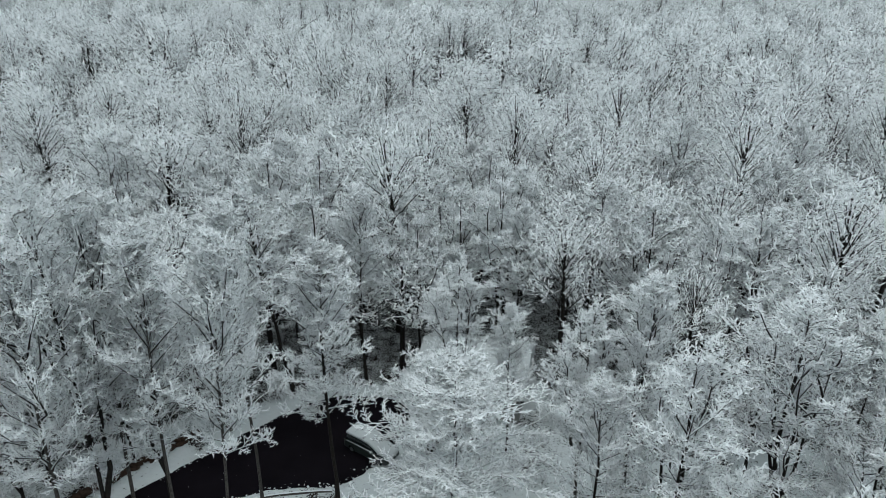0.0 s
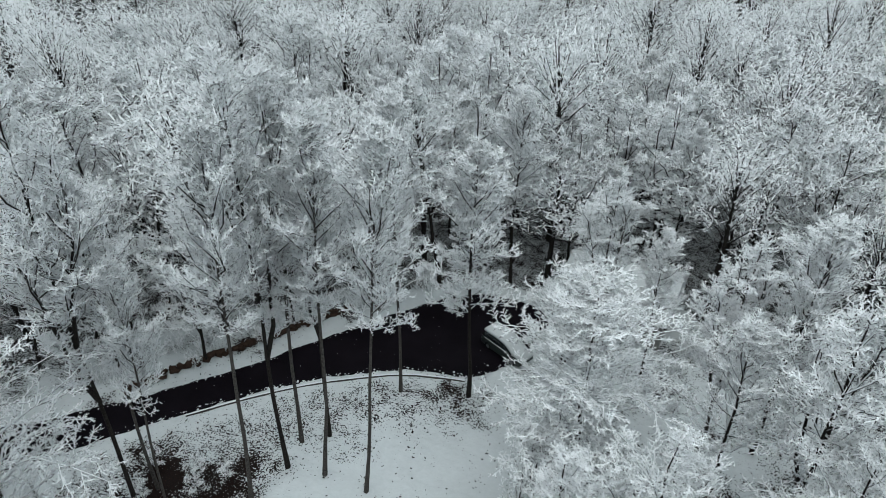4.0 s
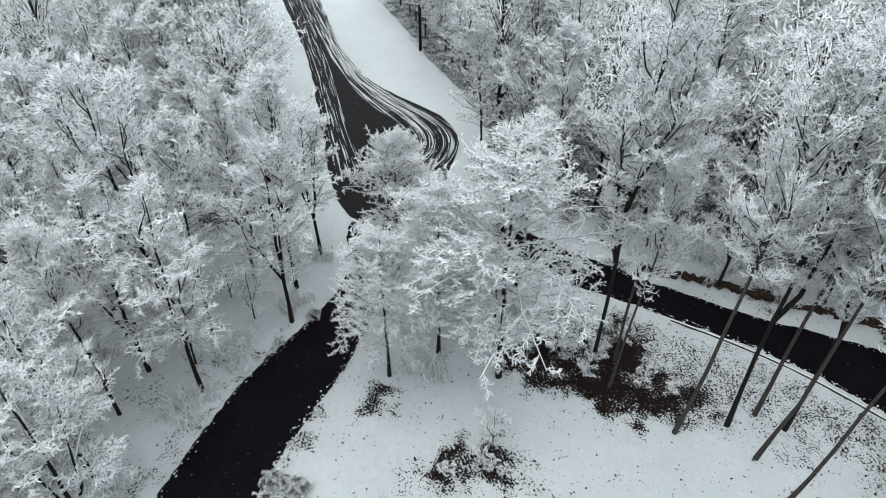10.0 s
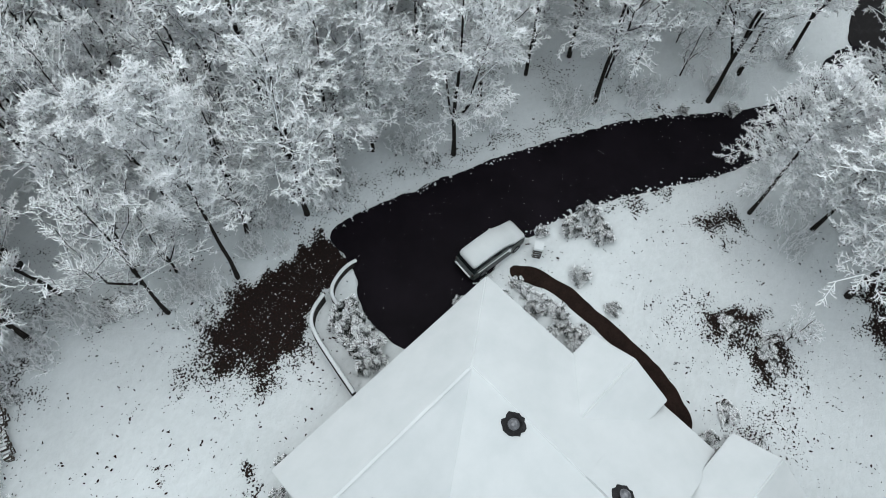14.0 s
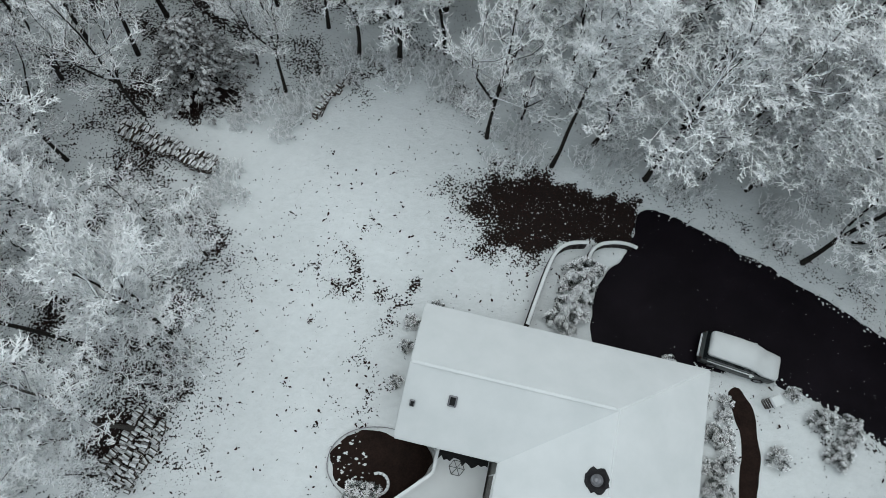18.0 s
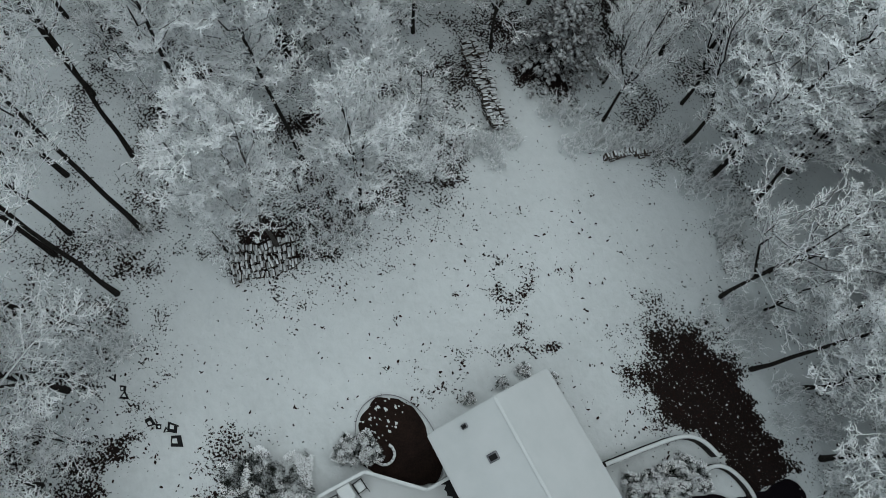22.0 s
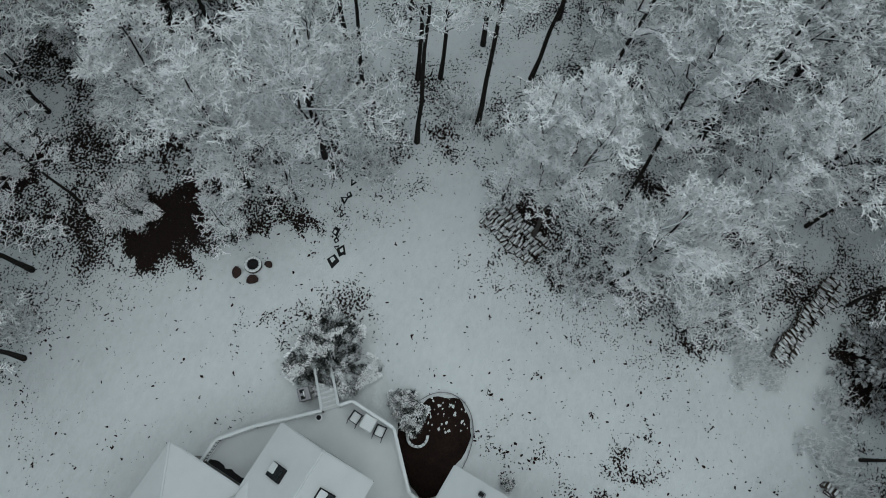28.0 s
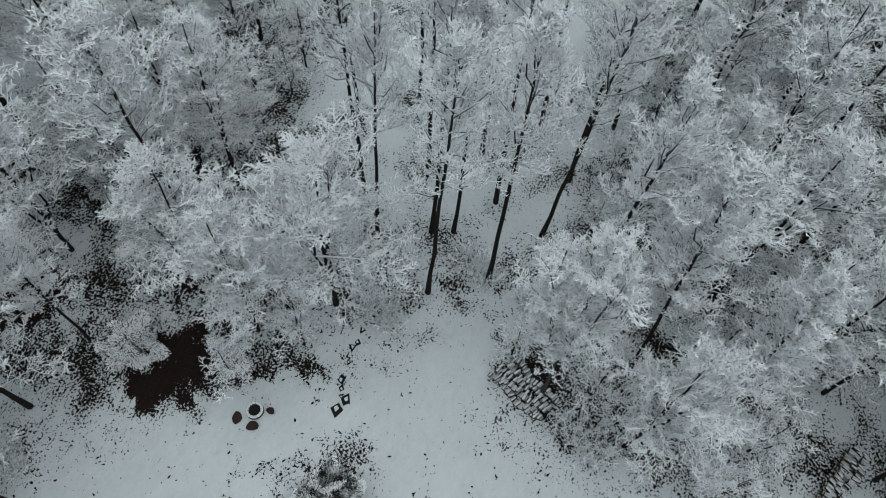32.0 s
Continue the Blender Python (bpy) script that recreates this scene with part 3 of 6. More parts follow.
def snow_crumbs():
    """Crumbs of snow on the cleared asphalt and lumps along its edges."""
    r = np.random.default_rng(8)
    P, S = [], []
    for pts, dens in ((DRIVE_OUT[:9], 9), (DRIVE_IN[2:11], 14), (NEIGH[1:12], 6), (NEIGH[12:23], 8)):
        line = resample(pts, 0.25)
        for q in line:
            for _ in range(r.poisson(dens * 0.28)):
                P.append((q[0] + r.normal(0, 0.22), q[1] + r.normal(0, 0.22)))
                S.append(r.uniform(0.03, 0.13))
    for poly, cnt in ((DRIVE_OUT + DRIVE_IN, 260), (NEIGH, 170), (MULCH, 30)):
        b = np.array(poly)
        k = 0
        while k < cnt:
            x, y = r.uniform(b[:, 0].min(), b[:, 0].max()), r.uniform(b[:, 1].min(), b[:, 1].max())
            if inside(poly, np.array([x]), np.array([y]))[0]:
                P.append((x, y))
                S.append(r.uniform(0.015, 0.05) * (1.5 if poly is MULCH else 1))
                k += 1
    vs, fs = [], []
    for (x, y), s in zip(P, S):
        k = len(vs)
        a0 = r.uniform(0, 6.3)
        for a in range(5):
            rr = s * r.uniform(0.6, 1.3)
            vs.append((x + rr * math.cos(a0 + a * 1.257), y + rr * math.sin(a0 + a * 1.257), 0.045))
        vs.append((x, y, 0.07 + s * 0.45))
        fs += [(k + a, k + (a + 1) % 5, k + 5) for a in range(5)]
    tagged(new("snow_crumbs", mesh_from("snow_crumbs", vs, fs, M_SNOW, True)), "small crumbs of snow along the cleared asphalt", "snow", kind="stuff")


snow_crumbs()


def leaf_litter():
    """Curled dead leaves and clods that stand out of the snow."""
    r = np.random.default_rng(9)
    n = 200000
    x, y = r.uniform(-40, 26, n), r.uniform(-28, 46, n)
    f = litter_and_shade_at(x, y)
    lump = np.array([noise.noise((a * 0.8, b * 0.8, 0.0)) + 0.5 * noise.noise((a * 2.6, b * 2.6, 4.0)) for a, b in zip(x, y)])
    road = inside(DRIVE_OUT + DRIVE_IN, x, y) | inside(NEIGH, x, y) | inside(STREET_L + STREET_R[::-1], x, y)
    deck = inside([(2.8, -3.6), (4.9, 3.0), (-3.5, 12.8), (-20, 16), (-22, -3), (-14, -5.0), (-2.2, -9.8)], x, y) & (np.hypot(x + 8, y - 2) < 11)
    keep = (r.random(n) < np.clip((f - 0.06) * 1.1 * np.clip(0.45 + 2.2 * lump, 0, 2), 0, 1)) & ~road & ~deck
    x, y = x[keep], y[keep]
    m = len(x)
    s = r.uniform(0.018, 0.052, m) * r.choice([1, 1, 1, 1.8], m)
    ang = r.uniform(0, 6.283, m)
    vs, fs = [], []
    for i in range(m):
        k = len(vs)
        c, sn = math.cos(ang[i]), math.sin(ang[i])
        for px, py, pz in ((-1.3, 0, .3), (-.4, -.6, .0), (.7, -.55, .25), (1.4, .1, .6), (.4, .65, .1), (-.5, .5, .4)):
            px, py = px + r.uniform(-.3, .3), py + r.uniform(-.3, .3)
            vs.append((x[i] + s[i] * (px * c - py * sn), y[i] + s[i] * (px * sn + py * c), 0.04 + s[i] * pz * 0.5))
        fs += [(k, k + 1, k + 2, k + 3), (k, k + 3, k + 4, k + 5)]
    M = plain("dead_leaves", (0.005, 0.0035, 0.003), (0.026, 0.012, 0.010), 0.9, 2.0, 0.2)
    tagged(new("leaf_litter", mesh_from("leaf_litter", vs, fs, M)), "dark dead leaves and clods poking through snow", "leaves", kind="stuff")


leaf_litter()


# ---- trees ----
def sprays(r, s, m, e, nt, tw, thick, drop, spurs, stub):
    """Bent, rimed twigs along bent side branches, each set with short stubby spurs."""
    n = len(s)
    c = np.tile(np.arange(nt), n)
    s, m, e = (np.repeat(v, nt, 0) for v in (s, m, e))
    k = len(s)
    v = (0.10 + 0.90 * (c + r.random(k)) / nt)[:, None]
    first = v < 0.55
    o = np.where(first, s + (m - s) * (v / 0.55), m + (e - m) * ((v - 0.55) / 0.45))
    ax = unit(np.where(first, m - s, e - m))
    fan = unit(np.cross(ax, [0, 0, 1.0]))
    up = np.array([0, 0, 1.0])
    w = unit(ax * 0.70 + fan * (np.where(c % 2, 1, -1) * r.uniform(0.3, 1.15, k))[:, None] + r.normal(0, 0.32, (k, 3)) + up * (0.22 - 0.4 * drop))
    L = tw * r.uniform(0.45, 1.15, (k, 1)) * (1.2 - 0.5 * v)
    p1 = o + w * L * 0.5
    w2 = unit(w + r.normal(0, 0.42, (k, 3)) + up * (0.10 - 0.9 * drop))
    p2 = p1 + w2 * L * 0.55
    rad = r.uniform(0.026, 0.042, k) * thick
    out = [tubes(o, p1, rad * 0.9, rad), tubes(p1, p2, rad, 0, True)]
    if spurs:
        q = np.repeat(np.arange(k), spurs)
        u = r.uniform(0.12, 1.0, (len(q), 1))
        b = np.where(u < 0.5, o[q] + (p1 - o)[q] * u * 2, p1[q] + (p2 - p1)[q] * (u - 0.5) * 2)
        d = unit(w[q] * 0.55 + r.normal(0, 0.62, (len(q), 3)) + up * (0.12 - 0.3 * drop))
        out.append(tubes(b, b + d * stub * r.uniform(0.5, 1.2, (len(q), 1)), r.uniform(0.026, 0.040, len(q)) * thick, 0, True))
    return out


def tree_parts(seed, hgt, spread, base, nl, ns, nt, tw, thick=1.0, sides=6, drop=0.0, segs=3, top=0.9, low=18, spurs=3, stub=0.2, forks=0, inner=0.2, wob=0.10, girth=1.0):
    """Trunk with leaders, the limbs, and the frosted crown, of one leafless tree."""
    r = np.random.default_rng(seed)
    k = 9
    z = np.linspace(0, hgt * top, k)
    wx = np.cumsum(np.r_[0, r.normal(0, wob, k - 1)]) * hgt / 20
    wy = np.cumsum(np.r_[0, r.normal(0, wob, k - 1)]) * hgt / 20
    path = np.stack([wx, wy, z], 1)
    rad = girth * (0.0075 if spread / hgt > 0.2 else 0.0050) * hgt * (1 - np.linspace(0, 1, k)) ** 0.75 + 0.022
    rad[0] *= 1.35
    path[0, 2] = -0.15
    wood = [tube_path(path, rad, sides)]
    limbs = []
    stems = [path]
    for i in range(forks):
        f = base * r.uniform(0.6, 1.1)
        p = np.array([np.interp(f * hgt, z, wx), np.interp(f * hgt, z, wy), f * hgt])
        az = i * 6.283 / forks + r.normal(0, 0.5)
        out, up = spread * r.uniform(0.25, 0.50), (top * r.uniform(0.72, 0.92) - f) * hgt
        u = np.linspace(0, 1, 5)
        off = out * (u ** 0.75) + r.normal(0, 0.14, 5) * (u > 0)
        st = p + np.stack([math.cos(az) * off, math.sin(az) * off, up * u], 1) + np.c_[r.normal(0, 0.12, (5, 2)) * (u > 0)[:, None], np.zeros(5)]
        wood.append(tube_path(st, 0.0050 * hgt * (1 - u) ** 0.8 + 0.018, 4))
        stems.append(st)
    S, M, E, br_s, br_e, br_r = [], [], [], [], [], []
    dome = hgt * (top - base) * 0.56
    for i in range(nl):
        q = ((i + r.uniform(0.1, 0.9)) / nl) ** 0.9
        st = stems[i % len(stems)]
        zz = st[0, 2] + (st[-1, 2] - st[0, 2]) * (base + (0.97 - base) * q if len(st) == len(path) else 0.10 + 0.88 * q)
        p = np.array([np.interp(zz, st[:, 2], st[:, 0]), np.interp(zz, st[:, 2], st[:, 1]), zz])
        az = i * 2.39996 + r.normal(0, 0.35)
        el = radians(low + 44 * q + r.normal(0, 9))
        ax = np.array([spread, spread, dome])
        g = (p - [0, 0, hgt * top - dome * 0.93]) / ax
        h = np.array([math.cos(az) * math.cos(el), math.sin(az) * math.cos(el), math.sin(el) * 0.9]) / ax
        hh, gh, gg = h @ h, g @ h, g @ g - 1
        L = (-gh + math.sqrt(max(0.0, gh * gh - hh * gg))) / hh if gg < 0 else 0.25 * spread
        L = min(max(L, 0.25 * spread), 1.1 * spread) * r.uniform(0.55, 1.08)
        pts = [p]
        for _ in range(segs):
            d = np.array([math.cos(az) * math.cos(el), math.sin(az) * math.cos(el), math.sin(el)])
            pts.append(pts[-1] + d * L / segs)
            el += radians(r.normal(9 - drop * len(pts) * 15, 14))
            az += r.normal(0, 0.32)
        pts = np.array(pts)
        lr = (0.010 * L + 0.012) * (1 - np.linspace(0, 1, segs + 1)) + 0.014
        limbs.append(tube_path(pts[:segs], lr[:segs], 4))
        br_s.append(pts[segs - 1])
        br_e.append(pts[segs] + (pts[segs] - pts[segs - 1]) * 0.03)
        br_r.append(lr[segs - 1] * 0.6 + 0.016 * thick)
        t = inner + (1 - inner) * (np.arange(ns) + r.uniform(0.1, 0.9, ns)) / ns
        t = t[r.random(ns) > 0.12]
        a = np.minimum((t * segs).astype(int), segs - 1)
        u = (t * segs - a)[:, None]
        s = pts[a] * (1 - u) + pts[a + 1] * u
        d = unit(pts[a + 1] - pts[a])
        side = unit(np.cross(d, [0, 0, 1.0]))
        upv = np.cross(side, d)
        th = np.where(np.arange(len(t)) % 2, 1, -1) * np.radians(r.uniform(15, 105, len(t)))
        dd = unit(d * 0.75 + (side * np.sin(th)[:, None] + upv * np.cos(th)[:, None] * 0.6) * 0.9 + np.array([0, 0, 0.16 - 0.5 * drop]))
        l2 = ((0.32 * L * (1.08 - t) + 0.14 * spread) * r.uniform(0.6, 1.25, len(t)))[:, None]
        m = s + dd * l2 * 0.55
        e = m + unit(dd + r.normal(0, 0.36, (len(t), 3)) + np.array([0, 0, 0.14 - 0.6 * drop])) * l2 * 0.5
        S.append(s)
        M.append(m)
        E.append(e)
    S, M, E = np.vstack(S), np.vstack(M), np.vstack(E)
    w0 = 0.028 * thick
    crown = [tubes(np.array(br_s), np.array(br_e), np.array(br_r), np.array(br_r) * 0.7), tubes(S, M, w0, w0 * 0.9), tubes(M, E, w0 * 0.9, w0 * 0.7)]
    crown += sprays(r, S, M, E, nt, tw, thick, drop, spurs, stub)
    return joined(wood), joined(limbs), joined(crown)


def make_tree(name, label, seed, bark, frost=None, **kw):
    (tv, tf), (lv, lf), (cv, cf) = tree_parts(seed, **kw)
    ob = thing(name, label, "tree", "frosted trees")
    mpart("trunk", mesh_from("trunk", tv, tf, bark, True), ob, "dark bark with snow on the leaders")
    tagged(mpart("branchwork", mesh_from("branchwork", lv, lf, M_LIMB, True), ob), "dark limbs with snow along their upper side", kind="stuff")
    mpart("crown", mesh_from("crown", cv, cf, frost or M_FROST), ob, "white frosted twigs")
    return ob


LEAD = [make_tree("tall_tree", "tall straight tree with a long bare trunk and a frosted crown", 24 + i, (M_BARKPALE, M_BARK, M_BARKPALE)[i], hgt=28, spread=4.2, base=0.54, nl=62, ns=9, nt=8, tw=0.50, thick=0.88, spurs=4, stub=0.17, low=30, top=0.97, forks=(0, 2, 0)[i], wob=0.05, girth=0.88) for i in range(3)]
TALL = [make_tree("tall_tree", "tall slender leafless tree coated in white frost", 20 + i, (M_BARK, M_BARKPALE, M_BARK)[i], hgt=26, spread=4.5, base=0.38, nl=60, ns=9, nt=9, tw=0.50, thick=0.9, spurs=4, stub=0.18, low=30, top=0.96, forks=2 * (i % 2), wob=0.06) for i in range(3)]
BROAD = [make_tree("broad_tree", "broad leafless tree with dense frosted branches", 40 + i, M_BARK, hgt=18, spread=5.4, base=0.26, nl=46, ns=8, nt=8, tw=0.56, thick=1.2, spurs=3, stub=0.24, drop=0.3, top=0.9, forks=3, inner=0.35) for i in range(3)]
NEARB = [make_tree("frosted_tree", "dense frosted tree beside the yard with knobby white twigs", 50 + i, M_BARK, hgt=18, spread=4.7, base=0.30, nl=46, ns=9, nt=9, tw=0.46, thick=0.92, spurs=4, stub=0.17, drop=0.36, top=0.9, forks=2, segs=4) for i in range(3)]
DENSE = [make_tree("layered_tree", "wide tree with dense layered branches under heavy frost", 70 + i, M_BARK, hgt=18, spread=5.8, base=0.28, nl=64, ns=11, nt=10, tw=0.44, thick=0.9, spurs=4, stub=0.18, drop=0.40, top=0.92, low=6, segs=4) for i in range(2)]
THIN = [make_tree("thin_tree", "slender bare tree with only light frost", 90 + i, M_BARK, M_FROSTTHIN, hgt=17, spread=5.2, base=0.30, nl=26, ns=7, nt=7, tw=0.66, thick=0.9, sides=5, spurs=2, stub=0.22, top=0.9, forks=2) for i in range(3)]
MID = [make_tree("forest_tree", "frosted leafless tree standing in the forest", 60 + i, M_BARK, hgt=20, spread=4.5, base=0.36, nl=44, ns=8, nt=8, tw=0.54, thick=1.15, sides=5, spurs=3, stub=0.22, drop=0.2, low=27, top=0.93, forks=(0, 2, 0, 3)[i], inner=0.3) for i in range(4)]
HIGH = [make_tree("bare_stemmed_tree", "tall tree with a long bare trunk and a small frosted crown", 30 + i, M_BARK, hgt=26, spread=4.3, base=0.52, nl=34, ns=8, nt=7, tw=0.48, thick=0.85, spurs=4, stub=0.16, low=30, top=0.95, wob=0.06, girth=1.2) for i in range(2)]
SMALL = [make_tree("small_tree", "small frosted understorey tree", 80 + i, M_BARK, hgt=9, spread=3.0, base=0.2, nl=18, ns=6, nt=5, tw=0.5, thick=0.95, sides=5, spurs=2, stub=0.2, drop=0.35, top=0.88, forks=2) for i in range(2)]
used = {}


def plant(protos, x, y, hgt, own, seed=None, wide=1.0, tilt=0.0, taz=0.0):
    """Put one tree on its spot; the first of a kind is the model itself."""
    i = int(rng.integers(len(protos))) if seed is None else seed % len(protos)
    ob = protos[i]
    s = hgt / own
    m = Matrix.Translation((x, y, 0)) @ pose(0, 0, 0, 0, 0, float(rng.uniform(0, 360))) @ Matrix.Diagonal((s * wide, s * wide, s, 1))
    if tilt:
        m = Matrix.Translation((x, y, 0)) @ Matrix.Rotation(radians(tilt), 4, Vector((-math.sin(radians(taz)), math.cos(radians(taz)), 0))) @ Matrix.Translation((-x, -y, 0)) @ m
    if ob.name not in used:
        used[ob.name] = True
        ob.matrix_basis = m
    else:
        ob = copy_thing(ob, m @ Matrix.Diagonal((1 / ob.scale.x, 1 / ob.scale.y, 1 / ob.scale.z, 1)))
    spots.append((x, y))
    return ob


spots = []
FRONT = [(-19.6, 25.2, 28), (-18.7, 28.9, 30), (-15.9, 28.9, 27), (-12.6, 28.3, 27), (-16.9, 32.3, 27), (-18.7, 31.3, 28), (-13.1, 38.0, 25), (-26.4, 22.7, 30), (-24.6, 23.2, 20), (-26.6, 25.0, 24)]
BROADS = [(-7.7, 38.8, 22), (10.0, 38.1, 18), (13.5, 38.2, 20), (-39.7, 3.4, 18), (14.3, -4.7, 18.5), (17.4, -9.7, 20), (15.6, -14.6, 16.5), (16.2, 9.0, 18), (-7.0, 54.8, 20), (-35.4, -4.1, 19), (-21.0, -17.4, 17), (13.2, 13.0, 15), (5.6, 44.6, 14), (1.6, 46.9, 17)]
LAYERED = [(-28.5, 16.2, 21), (-31.6, 8.8, 14), (1.0, 31.9, 18.0), (-23.9, -16.4, 16), (-32.4, 13.0, 16), (-41.2, 13.0, 15)]
EDGE = [(-46.0, 1.6, 18), (-38.8, -7.5, 18), (-31.1, -11.5, 19), (-35.9, -26, 17), (-39.0, -25.6, 15), (-17.3, -17.6, 18), (-11.3, -19.0, 19), (-26.3, -11.2, 17), (25.6, 23.8, 15), (9.8, 22.3, 14), (5.2, 23.4, 17), (0.3, 21.9, 16), (7.8, 58.0, 17), (-11.2, 56.7, 20), (6.0, 59.5, 20), (32.5, 42.2, 15), (15.0, 16.8, 15)]
WEST = [(20.6, 0.2, 23), (18.7, 3.7, 23), (19.8, -5.5, 22), (24.7, 9.9, 22), (23.5, 3.3, 20), (26.7, 1.1, 24), (23.1, 4.7, 23), (21.6, 8.0, 20), (27.5, 6.2, 22), (25.0, -2.5, 22), (29.5, 11.5, 22), (30.5, 3.0, 22), (30.0, -3.5, 22), (33.5, 8.5, 22), (34.5, -0.5, 22)]
THINS = [(-8.6, -25, 15), (5.6, -25.6, 12), (7.4, -27.8, 10), (-5.2, -28.0, 15), (-1.8, -30.0, 15), (2.6, -30.5, 14), (6.0, -32.5, 16), (-9.5, -30.0, 16), (-13.0, -24.0, 16), (14.6, -24.4, 13), (15.2, -29.0, 16), (9.4, -33.8, 16), (-4.4, -34.0, 17), (0.8, -36.5, 17), (12.8, -35.4, 17), (5.0, -39.0, 17), (-9.6, -37.5, 17), (17.8, -33.5, 17)]
for i, (x, y, hh) in enumerate(FRONT):
    plant(LEAD, x, y, hh, 28, i, 1.0, (3.4, 0.6, 3.4, 4.6, 2, 1.7, 0.4, 0.9, 3, 1)[i], (38, 33, 29, 24, 28, 31, 19, 49, 47, 40)[i])
for i, (x, y, hh) in enumerate(BROADS):
    slim = i in (0, 1, 2, 4, 5, 6, 8, 12, 13)
    plant(TALL if slim else NEARB, x, y, hh, 26 if slim else 18, i, (1.15 if 4 <= i <= 6 else 1.3) if slim else 1.0, *{4: (1.5, 72), 5: (3.3, 61), 6: (5.5, 47)}.get(i, (0, 0)))
for i, (x, y, hh) in enumerate(LAYERED):
    plant(DENSE, x, y, hh, 18, i, (1.08, 1.0, 1.22, 1.0, 1.0, 0.9)[i])
for i, (x, y, hh) in enumerate(EDGE):
    plant(TALL if i % 3 == 0 else NEARB, x, y, hh, 26 if i % 3 == 0 else 18, i, 1.0 if i % 3 else 1.15)
for i, (x, y, hh) in enumerate(WEST):
    plant(HIGH, x, y, hh, 26, i, 1.0, float(rng.uniform(0, 5)), float(rng.uniform(0, 360)))
for i, (x, y, hh) in enumerate(THINS):
    plant(THIN if x > 0 else MID, x, y, hh, 17 if x > 0 else 20, i, 1.0, float(rng.uniform(0, 12)), float(rng.uniform(0, 360)))
for x, y, hh in ((17.4, 5.9, 7), (14.8, -14.0, 10), (1.6, 26.0, 8), (-9.8, -22.6, 8), (-33.0, 18.0, 9), (-42.6, 16.4, 10), (-38.2, 17.2, 11), (-44.5, 18.6, 8), (-23.6, 13.4, 4.0), (-22.3, 11.9, 2.2), (-25.6, 21.8, 3.5), (-23.4, 25.0, 3.2), (-28.2, 20.8, 4.5), (-22.0, 26.6, 2.6), (-29.4, 23.6, 4.0), (-26.6, 23.8, 2.8), (-24.4, 26.8, 2.2), (-27.4, 26.2, 3.0)):
    plant(SMALL, x, y, hh, 9)

for i in range(15):
    x = -63.0 - 3.0 * i
    plant(SMALL if i % 3 else BROAD, x, float(np.interp(x, [-110, -78, -63], [34.5, 33.0, 33.5])) + float(rng.uniform(-0.5, 1.5)), float(rng.uniform(8, 11)) if i % 3 else 13.0, 9 if i % 3 else 18)


def fill_forest():
    """The rest of the wood near the house, tree by tree."""
    cand = []
    for _ in range(13000):
        x, y = rng.uniform(-104, 50), rng.uniform(-52, 86)
        d = math.hypot(x, y)
        cand.append((x, y, d))
    x, y = np.array([c[0] for c in cand]), np.array([c[1] for c in cand])
    ok = ~inside(CLEAR, x, y) | inside(COPSE, x, y)
    brg = np.degrees(np.arctan2(-x, y)) % 360
    d = np.hypot(x, y)
    reach = np.where(((brg > 326) | (brg < 62)), 84, np.where(brg < 96, 106, np.where(brg < 135, 64, np.where(brg < 280, 50, 46))))
    ok &= d < reach
    ok &= ~((x > 17) & (y > -5) & (y < 17))
    ok &= ~((x > 2) & (x < 13.5) & (y > 13) & (y < 29.5))
    ok &= ~((np.hypot(x - 11, y + 24) < 7.5) | ((y > -26) & (y < -21) & (x > -6) & (x < 9)))
    made = small = 0
    for low in (False, True):
        for a, b, c in zip(x[ok], y[ok], d[ok]):
            north = b < -21 and a > 0
            gap = (3.0 if low else 3.2) if north else (2.7 if low else 3.7 if b < 8 and a < 0 else 4.6)
            if b < -15 and -20 < a < 0 and not low:
                gap = 2.7
            if 0 < a < 26 and 33 < b < 54 and (low or c < 60):
                gap = 7.0
            if min((a - p) ** 2 + (b - q) ** 2 for p, q in spots) < gap * gap:
                continue
            if low and not north:
                if rng.random() < 0.7 and small < 230 and c < 48:
                    plant(SMALL, a, b, float(rng.uniform(4, 8)), 9)
                    small += 1
            elif north:
                plant(THIN, a, b, float(rng.uniform(13, 18)), 17)
            elif b < -15 and -20 < a < 0 and rng.random() < 0.5:
                plant(THIN, a, b, float(rng.uniform(11, 17)), 17)
            elif c < 50 and b < 12 and a < 0 and rng.random() < 0.45:
                plant(TALL, a, b, float(rng.uniform(15, 21)), 26, None, 1.2, float(rng.uniform(0, 5)), float(rng.uniform(0, 360)))
            elif c < 42 and b < 30 and rng.random() < 0.7:
                plant(NEARB, a, b, float(rng.uniform(14, 19)), 18)
            elif a > 2 and b > 54 and rng.random() < 0.45:
                plant(THIN, a, b, float(rng.uniform(14, 19)), 17)
            elif rng.random() < 0.72:
                plant(MID, a, b, float(rng.uniform(14, 23)), 20, None, float(rng.uniform(0.9, 1.2)), float(rng.uniform(0, 6)), float(rng.uniform(0, 360)))
            else:
                plant(BROAD, a, b, float(rng.uniform(13, 19)), 18)
            made += 1
    return made


fill_forest()


